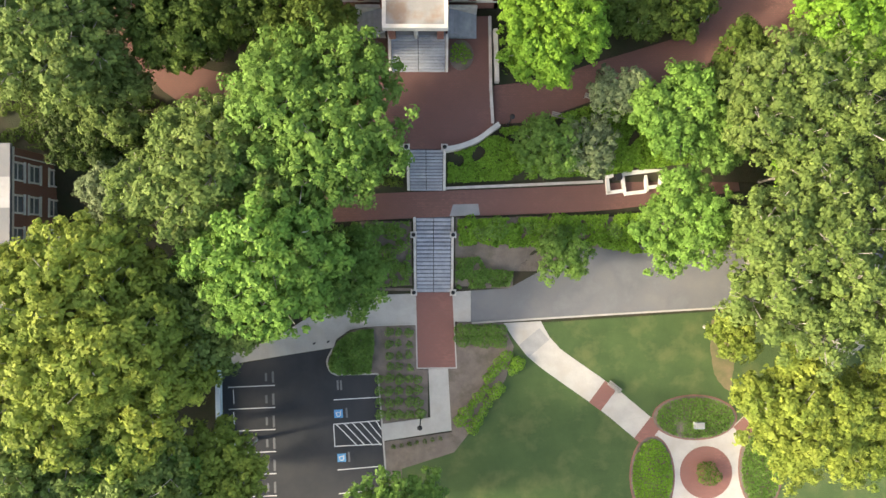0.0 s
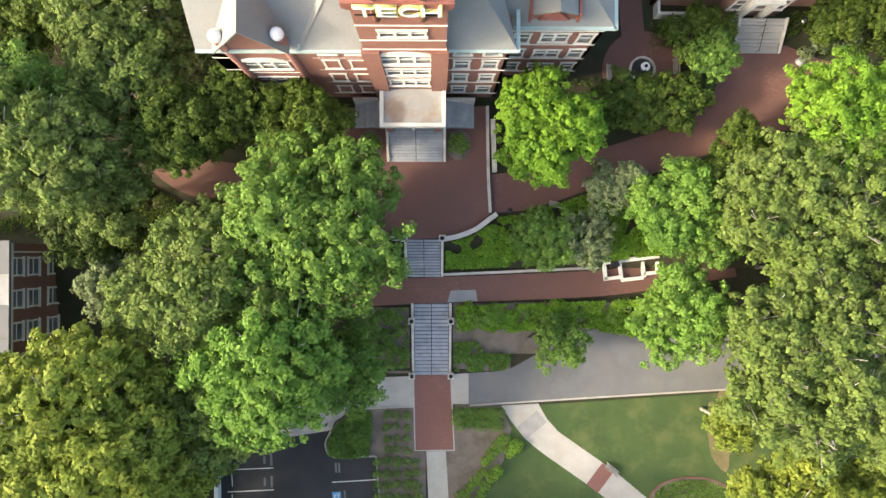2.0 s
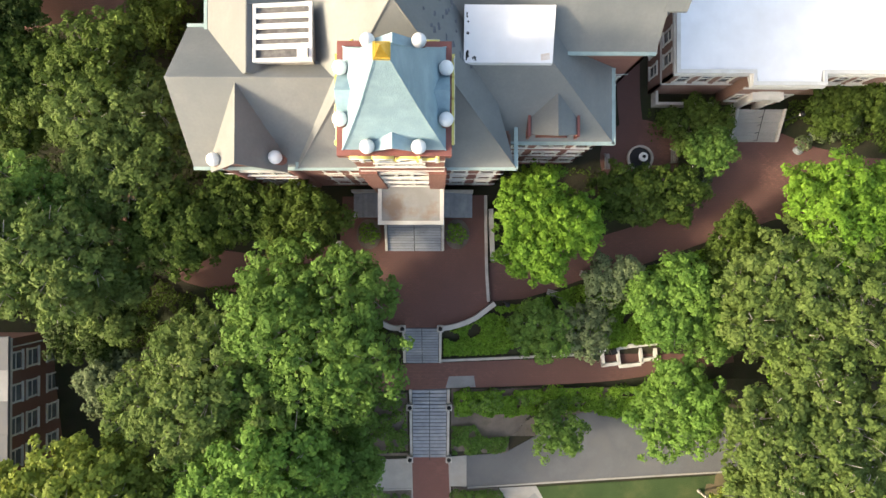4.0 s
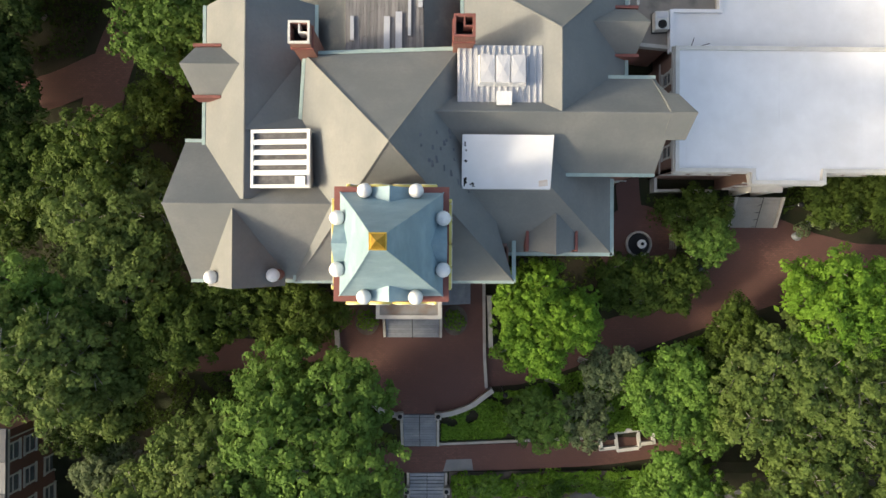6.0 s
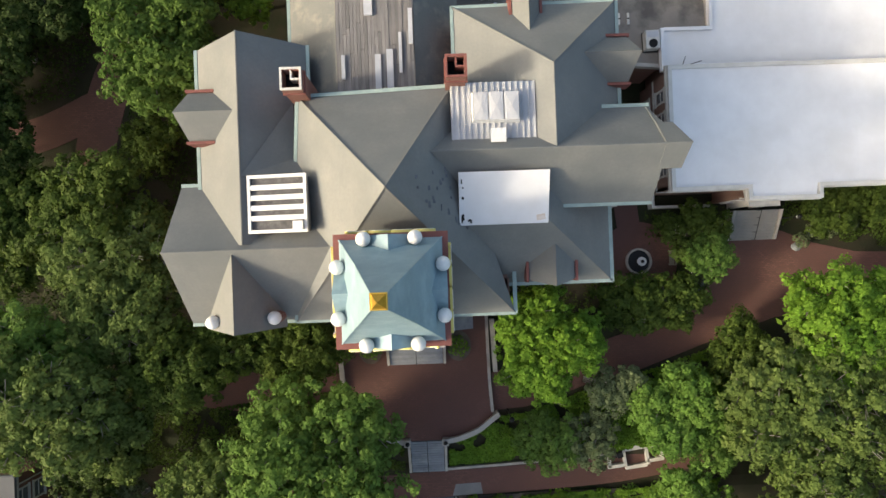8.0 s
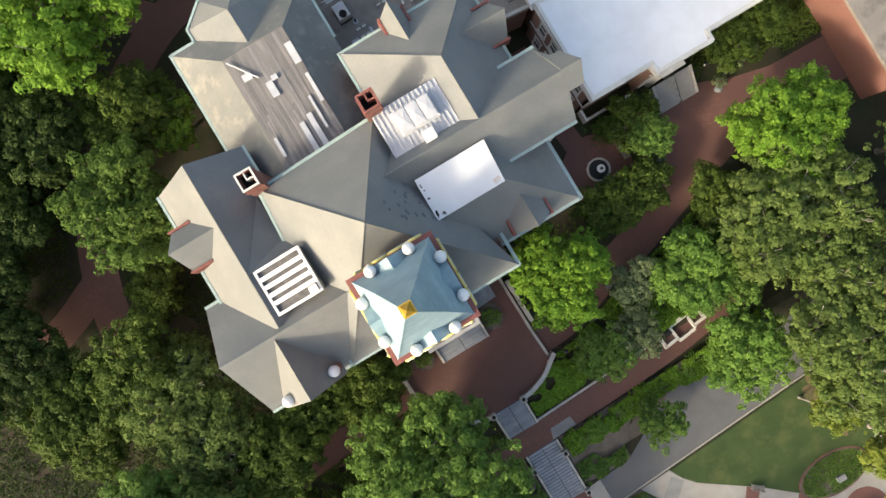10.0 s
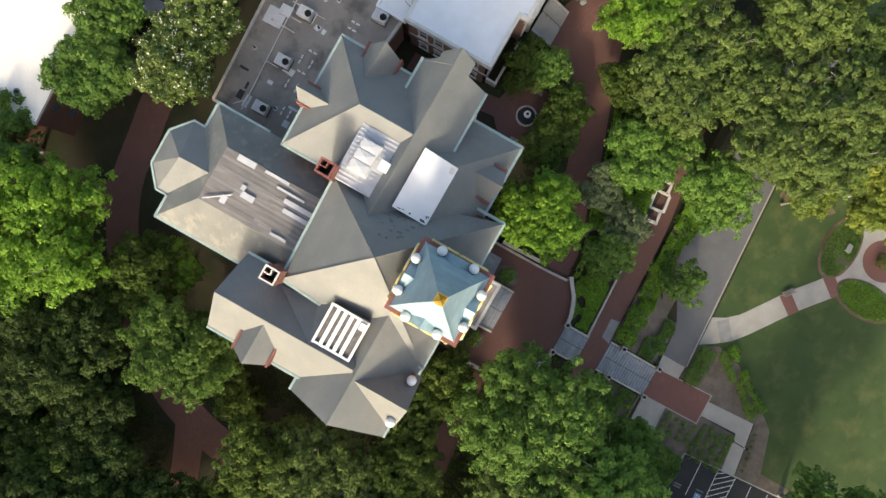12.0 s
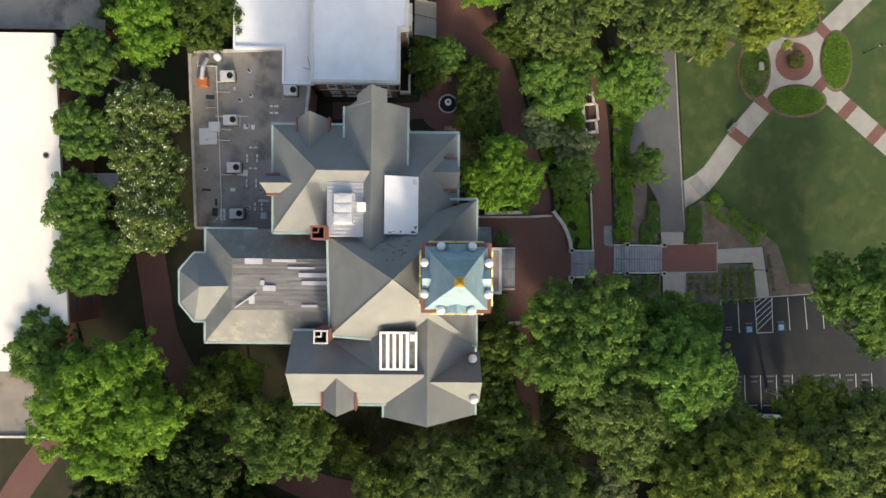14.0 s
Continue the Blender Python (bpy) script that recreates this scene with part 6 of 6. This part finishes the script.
    if r > 3.5:
        n = int(airy * 13 * r * r)
        a, u = rng.random(n) * 6.28, np.sqrt(rng.random(n)) * 0.82 * r
        P = np.stack([u * np.cos(a), u * np.sin(a), base + vz * (0.45 * np.sqrt(1 - (u / r) ** 2) - 0.25) + 0.1 * r * rng.normal(size=n)], 1)
        V.append(leaf_quads(rng, P, np.array((0, 0, 1.0)) + 0.6 * rng.normal(size=(n, 3)), 0.5))
    crown = new("crown", quads_mesh("crown", np.concatenate(V), LEAF[kind]))
    crown.parent = t
    if blossom:
        top = V[0].reshape(-1, 4, 3)
        k = np.nonzero((d_top > 0.35) & (rng.random(len(top)) < 0.085))[0]
        W = top[k]
        c = W.mean(1, keepdims=True)
        W = c + (W - c) * 0.66 + np.array((0, 0, 0.25))
        fl = new("blossom", quads_mesh("blossom", W.reshape(-1, 3), PETAL))
        fl.parent = t
        fl["label"] = "white blossoms"
    tr = 0.10 + 0.035 * r
    fork = Vector((0, 0, base * 0.42))
    part("trunk", B().tube((0, 0, 0), (0, 0, 0.5), tr * 1.5, tr * 1.05, 9).tube((0, 0, 0.45), fork, tr * 1.05, tr * 0.8, 9), BARK, t, "", True)
    for lx, ly, lz, lr in lobes[::2] if r < 5 else lobes:
        hub = Vector((lx, ly, lz))
        mid = fork.lerp(hub, 0.5) + Vector((0, 0, 0.12 * r * rng.random()))
        wood = B().tube(fork, mid, tr * 0.5, tr * 0.3, 6).tube(mid, hub, tr * 0.3, tr * 0.16, 5)
        for _ in range(7 if kind == "pale" else 3):
            tip = Vector(rng.normal(size=3)).normalized()
            tip.z = abs(tip.z) * 0.7 + 0.15
            wood.tube(hub, hub + tip * lr * (1.12 if kind == "pale" else 0.95), tr * 0.16, tr * 0.08, 4)
        part("limb", wood, BARK, t)
    return t


def shrub(kind, x, y, z, r, h, label="rounded green shrub in a mulched bed", group="bed shrubs", leaf=0.16):
    seed_count[0] += 1
    rng = np.random.default_rng(700 + seed_count[0])
    t = thing("shrub", x, y, z, label, "shrub", group)
    n = int(6 + r * 6)
    lobes = []
    for i in range(n):
        a = i * 2.39996
        rr = r * math.sqrt((i + 0.5) / n) * 0.7
        lr = r * (0.34 + 0.2 * rng.random())
        lobes.append((rr * math.cos(a), rr * math.sin(a), h * (0.45 + 0.3 * rng.random()), min(lr, h * 0.6)))
    ob = new("foliage", quads_mesh("foliage", leaf_cloud(rng, lobes, leaf, 1.3), LEAF[kind]))
    ob.parent = t
    st = B()
    for lx, ly, lz, lr in lobes[::2]:
        st.tube((0, 0, 0), (lx * 0.8, ly * 0.8, lz), 0.025, 0.012, 5)
    part("stems", st, BARK, t)
    return t


tree("oak", -11.9, 12.6, 9.0, 14.0)
tree("pale", -21.6, 7.6, 7.8, 13.5)
tree("fresh", -16.2, -0.6, 7.4, 15.0)
tree("oak", -9.6, -1.8, 4.6, 9.0)
tree("pale", -22.5, -5.4, 6.6, 11.5)
tree("pale", 38.9, 15.0, 8.8, 9.0, airy=0.9)
tree("pale", 38.8, -0.8, 9.8, 10.0, airy=0.9)
tree("bright", 38.6, 8.6, 2.6, 9.0)
tree("yellow", 39.6, -17.4, 7.2, 7.5)
tree("yellow", 47.0, -18.4, 6.0, 7.5)
tree("pale", 53.0, 6.0, 8.0, 11.0)
tree("pale", 51.0, -7.0, 7.0, 10.0)
tree("bright", 42.9, 24.8, 6.6, 10.5)
tree("fresh", 27.2, 3.4, 5.6, 7.0, airy=0.75)
tree("fresh", 25.8, 15.2, 4.9, 8.5, airy=0.85)
tree("oak", 31.0, 12.4, 3.6, 8.0)
tree("dark", 33.6, 22.3, 3.5, 7.5)
tree("grey", 20.0, 17.8, 3.0, 7.5, airy=0.8)
tree("oak", 12.3, 12.0, 3.5, 6.5, airy=0.6, tuft=0.55)
tree("grey", 17.1, 12.0, 3.2, 6.5, airy=0.6, tuft=0.55)
tree("oak", 14.6, 0.0, 3.0, 3.4, airy=0.7, tuft=0.6)
tree("dark", 21.9, 26.8, 3.7, 7.0, ragged=0.04)
tree("dark", 27.0, 27.0, 3.3, 7.0, ragged=0.04)
tree("mid", -25.9, 54.9, 6.5, 12.5)
tree("dark", -33.6, 38.7, 5.8, 11.0, airy=0.85)
tree("yellow", -34.0, -6.2, 9.3, 14.0)
tree("yellow", -28.8, -11.1, 6.1, 12.0)
tree("pale", -37.7, 20.7, 7.1, 14.0)
tree("pale", -41.1, -19.7, 8.2, 12.0)
tree("oak", -31.2, -21.8, 7.1, 11.0)
tree("yellow", -22.2, -22.8, 5.1, 10.0)
tree("dark", -25.7, 22.6, 4.7, 12.0)
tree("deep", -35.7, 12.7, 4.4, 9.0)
tree("grey", -34.5, 6.6, 3.4, 9.0)
tree("dark", -20.3, 24.9, 4.5, 11.0)
tree("dark", -13.2, 24.0, 4.2, 11.0)
tree("bright", 12.1, 23.8, 5.9, 10.0, airy=1.5, tuft=0.55, ragged=0.015, jitter=0.12)
tree("oak", 30.6, 32.2, 2.7, 7.5)
tree("yellow", 33.3, -9.1, 2.7, 6.0)
tree("oak", 27.2, 83.5, 4.5, 13.0)
tree("oak", 16.9, 83.3, 4.3, 13.0)
tree("oak", 6.3, 83.6, 4.5, 13.0)
tree("oak", -1.1, 82.7, 5.5, 12.0)
tree("pale", 19.5, 75.0, 4.9, 13.0, blossom=True)
tree("pale", 12.1, 74.5, 5.1, 13.0, blossom=True)
tree("pale", 4.7, 73.6, 5.1, 13.0, blossom=True)
tree("bright", 32.2, 75.3, 5.0, 12.0)
tree("dark", 34.8, 67.8, 5.1, 10.0)
tree("dark", 36.3, 79.8, 4.4, 8.0)
tree("oak", -14.5, 89.3, 5.1, 11.0)
tree("bright", -22.4, 78.2, 9.6, 13.5)
tree("dark", -21.3, 65.4, 5.5, 10.0)
tree("pale", -31.6, 33.0, 6.4, 11.0, airy=0.8)
tree("pale", -34.0, 16.8, 5.2, 11.0)
tree("deep", -33.6, 69.9, 8.4, 11.0)
tree("dark", -31.0, 46.8, 3.2, 6.0)
tree("bright", -18.1, 62.4, 3.4, 9.0)
tree("oak", -5.4, -30.6, 8.0, 11.0)
tree("yellow", -31.6, -10.7, 9.9, 13.0)
tree("pale", -28.9, -27.1, 9.3, 11.0)
tree("deep", -46.0, 47.0, 5.2, 10.0)
tree("dark", -43.7, 37.8, 6.6, 8.0)
tree("pale", -31.6, 28.2, 5.0, 12.0)
tree("oak", -40.8, 23.0, 6.7, 13.0)
tree("dark", -28.9, 23.1, 3.7, 9.0)
tree("dark", 45.4, 37.0, 3.2, 6.5)
tree("dark", 50.7, 38.6, 3.9, 6.0)
tree("dark", 29.7, 34.6, 3.6, 6.0)
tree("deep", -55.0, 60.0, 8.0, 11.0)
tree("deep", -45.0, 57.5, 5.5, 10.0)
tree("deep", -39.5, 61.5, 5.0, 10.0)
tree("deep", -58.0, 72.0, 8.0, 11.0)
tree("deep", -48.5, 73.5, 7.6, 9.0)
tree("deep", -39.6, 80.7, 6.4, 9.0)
tree("dark", -47.9, 63.6, 6.4, 9.0)
tree("pale", 56.3, 15.2, 6.3, 12.0)
tree("deep", -50.9, 50.4, 8.3, 10.0)
tree("dark", -46.2, 39.9, 5.1, 9.0)
tree("dark", -38.1, 69.8, 5.2, 8.0)


def carpet(name, label, category, kind, outline, h, leaf, density, seed, bumps=0.5, gap=-0.22):
    """Low leafy cover over an area: many small leaves on an uneven skin."""
    rng = np.random.default_rng(seed)
    xs_, ys_ = [p[0] for p in outline], [p[1] for p in outline]
    area = (max(xs_) - min(xs_)) * (max(ys_) - min(ys_))
    n = int(area * density)
    P = np.stack([rng.uniform(min(xs_), max(xs_), n), rng.uniform(min(ys_), max(ys_), n)], 1)
    inside = np.zeros(n, bool)
    for (x1, y1), (x2, y2) in zip(outline, outline[1:] + outline[:1]):
        cond = ((y1 > P[:, 1]) != (y2 > P[:, 1])) & (P[:, 0] < (x2 - x1) * (P[:, 1] - y1) / ((y2 - y1) or 1e-9) + x1)
        inside ^= cond
    P = P[inside]
    hump = np.array([noise.noise((x * bumps, y * bumps, seed)) for x, y in P])
    gaps = hump > gap
    P, hump = P[gaps], hump[gaps]
    Z = np.array([land(x, y) for x, y in P]) + 0.05 + h * (0.55 + 0.75 * hump) * (0.7 + 0.3 * rng.random(len(P)))
    P3 = np.column_stack([P, Z])
    m = len(P3)
    N = 0.6 * rng.normal(size=(m, 3)) + np.array((0, 0, 1.0))
    N /= np.linalg.norm(N, axis=1)[:, None]
    A = np.cross(N, rng.normal(size=(m, 3)))
    A /= np.linalg.norm(A, axis=1)[:, None]
    Bv = np.cross(N, A)
    s = leaf * (0.6 + 0.7 * rng.random(m))[:, None]
    V = np.stack([P3 - A * s * 0.6, P3 - Bv * s * 0.35, P3 + A * s * 0.7, P3 + Bv * s * 0.35], 1).reshape(-1, 3)
    ob = new(name, quads_mesh(name, V, LEAF[kind]))
    return tagged(ob, label, category, kind="stuff")


carpet("ground_cover", "leafy green cover on the bank above the terrace", "ground cover", "bright", [(1.4, 8.3), (20, 9.2), (33, 11), (38, 18), (32, 21.2), (24, 18.7), (17.6, 17.0), (10.5, 14.7), (7.6, 14.4), (6.6, 13.6), (4.9, 12.5), (2.8, 11.7), (1.4, 11.5)], 1.1, 0.30, 110, 3)
carpet("ground_cover", "dense low green shrubs on the slope below the terrace", "ground cover", "bright", [(2.6, 4.0), (2.8, 0.8), (5.5, 1.2), (8, 0.6), (11.5, 0.9), (14, 0.2), (18, 1.2), (24, 0.0), (34, 0.5), (34, 5.6), (24, 4.7), (12, 4.3)], 1.5, 0.30, 120, 4, 0.7, -0.3)
carpet("ground_cover", "low green shrubs at the foot of the slope", "ground cover", "oak", [(2.4, -0.6), (5.2, -0.4), (6.0, -1.8), (9.5, -2.2), (9.0, -4.0), (5, -4.3), (2.5, -4.3)], 1.0, 0.28, 110, 5, 0.7, -0.3)
carpet("ground_cover", "patchy green shrubs on the bank beside the steps", "ground cover", "oak", [(-3.2, 3.8), (-3.0, -3.8), (-7, -4.2), (-12, -4.6), (-14, 3.2), (-8, 3.7)], 0.9, 0.26, 80, 6, 0.9, -0.05)
# low cover under trees and walls, leaf colour darkened to stand for shade
carpet("ground_cover", "green cover under trees, shade put into its colour", "ground cover", "dark", [(-12, 8.4), (-3.9, 7.8), (-3.9, 11.0), (-6.0, 11.8), (-9.6, 14.6), (-11, 18), (-26, 16.5), (-30, 8)], 0.6, 0.28, 60, 7)
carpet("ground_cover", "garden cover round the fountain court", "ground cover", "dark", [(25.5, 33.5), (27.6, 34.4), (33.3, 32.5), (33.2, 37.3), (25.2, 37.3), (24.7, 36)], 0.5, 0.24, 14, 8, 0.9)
carpet("ground_cover", "green cover beside the hall, shade put into its colour", "ground cover", "dark", [(7.4, 20.4), (18.5, 23.0), (21.5, 27.6), (19.3, 30.6), (8, 30.4), (7.2, 26)], 0.5, 0.26, 14, 9)
carpet("ground_cover", "green cover in front of the trimmed hall", "ground cover", "dark", [(41.2, 35.0), (45, 33.6), (52, 32.4), (66, 32.0), (66, 38.4), (41.2, 38.4)], 0.6, 0.28, 50, 43)
# added ivy covers pale earth in the west; its leaf colours include shade
carpet("ground_cover", "added ivy, coloured for shade, between the shaded lane and the western wall", "ground cover", "dark", [(-44, 10), (-30, 8), (-27, 15.6), (-33, 18), (-40, 24), (-60, 22), (-60, 14), (-45, 12)], 0.5, 0.3, 40, 44)
carpet("ground_cover", "thin added ivy under the western trees, coloured for deep shade", "ground cover", "deep", [(-34.8, 24), (-21.5, 24), (-21.3, 40), (-20.6, 58), (-29, 62), (-33.5, 54), (-35.6, 46)], 0.4, 0.3, 16, 41, 0.3, -0.35)
carpet("ground_cover", "thin added ivy beyond the shaded lane, coloured for deep shade", "ground cover", "deep", [(-62, 22), (-41, 24), (-41.5, 45), (-52, 45), (-52, 51), (-40.5, 53), (-36.5, 62), (-40, 80), (-62, 80)], 0.4, 0.32, 14, 42, 0.3, -0.4)
for i, (cx, cy, lx, ly) in enumerate(((32.0, -20.3, 5.1, 2.6), (26.7, -27.6, 2.6, 4.9), (40.2, -26.6, 2.6, 4.9), (33.6, -34.2, 5.1, 2.6))):
    o = [(cx + lx * 0.96 * math.cos(2 * math.pi * k / 20), cy + ly * 0.96 * math.sin(2 * math.pi * k / 20)) for k in range(20)]
    carpet("bed_planting", "low leafy green planting in an oval bed", "planting", "bright" if i % 2 else "oak", o, 0.4, 0.2, 120, 20 + i, 0.35, -2)
carpet("bed_planting", "dense dark green mound of shrubs in the kerbed corner bed", "planting", "oak", [(-12.5, -11.8), (-13.0, -13.2), (-12.7, -14.2), (-11.9, -14.7), (-8.0, -14.6), (-7.6, -11.5), (-7.7, -9.3), (-9.2, -9.35), (-10.6, -9.7), (-12.0, -10.8)], 1.9, 0.3, 150, 31, 0.45, -0.5)
shrub("dark", CX, CY, 0.06, 1.5, 1.1, "dark clipped shrub in the middle of the brick disc")
for i in range(5):
    for j in range(8):
        x, y = -7.0 + i * 1.2 + random.uniform(-0.12, 0.12) + 0.02 * j, -9.7 - j * 1.42 + random.uniform(-0.12, 0.12)
        if (x > -2.9 and y > -14.4) or (x > -1.4) or (j < 4 and i == 0):
            continue
        shrub("oak", x, y, 0.05, (0.42 if j < 4 else 0.52) + random.random() * 0.14, 0.6, "small round young shrub planted in a row", "young shrubs in rows", 0.10)
for j in range(9):
    for i in range(2):
        if random.random() < 0.12:
            continue
        shrub("bright", 2.9 + i * 1.35 + 0.72 * j + random.uniform(-0.15, 0.15), -20.6 + j * 1.02 - i * 0.85 + random.uniform(-0.2, 0.2), 0.05, 0.62 + random.random() * 0.25, 0.8, "bright green clipped shrub along a bed edge", "edge shrubs", 0.12)
for j in range(6):
    for i in range(2):
        shrub("oak", 3.0 + j * 1.0 + random.uniform(-0.12, 0.12), -9.4 - i * 1.25, 0.05, 0.72 + random.random() * 0.2, 0.85, "green shrub in a clipped row", "hedge row shrubs", 0.12)
for j in range(7):
    shrub("dark", -5.2 + j * 0.95, -23.7 + j * 0.16, 0.05, 0.3, 0.4, "small round young shrub planted in a row", "young shrubs in rows", 0.10)
for j in range(5):
    shrub("oak", -5.9 + j * 1.0, -20.2 + j * 0.08, 0.05, 0.32, 0.4, "small round young shrub planted in a row", "young shrubs in rows", 0.10)
for j in range(12):
    shrub(("bright", "oak", "fresh")[j % 3], 3.6 + j * 1.75 + random.uniform(-0.4, 0.4), 2.9 + 0.06 * j + random.uniform(-1.0, 0.7), land(3.6 + j * 1.75, 2.9) + 0.05, 0.9 + random.random() * 0.5, 1.5, "leafy green shrub on the slope below the terrace", "slope shrubs", 0.24)
for x, y, r in ((43.2, 33.4, 0.9), (45.0, 34.6, 1.1), (46.8, 34.4, 0.8), (48.9, 35.4, 1.2), (50.4, 36.3, 0.9), (31.6, 29.4, 0.9)):
    shrub("grey", x, y, CAMPUS, r, 1.1, "silvery grey-green shrub at the edge of the brick lane", "silvery shrubs", 0.2)
for j in range(9):
    x, y = -3.9 - (j % 3) * 1.7 + random.uniform(-0.3, 0.3), 2.6 - (j // 3) * 2.2 + random.uniform(-0.5, 0.5)
    shrub("oak", x, y, land(x, y) + 0.03, 0.6 + random.random() * 0.35, 0.9, "low green shrub on the soil bank beside the steps", "bank shrubs", 0.2)
for sx, name in ((1, "east"), (-1, "west")):
    cx = -2.2 + sx * 5.0
    o = [(cx + sx * 1.5 * math.cos(a) * (1.0 if math.cos(a) > 0 else 0.9), 22.7 + 1.75 * math.sin(a)) for a in [2 * math.pi * k / 20 for k in range(20)]]
    setting("bed_edge", B().prism(o if sx > 0 else o[::-1], PLAZA - 0.2, PLAZA + 0.12), MULCH, "raised mulched bed beside the porch steps", "planting bed")
    shrub("bright", cx, 22.7, PLAZA + 0.1, 1.5, 0.6, "low green shrubs filling the bed beside the porch steps", "porch bed shrubs", 0.15)
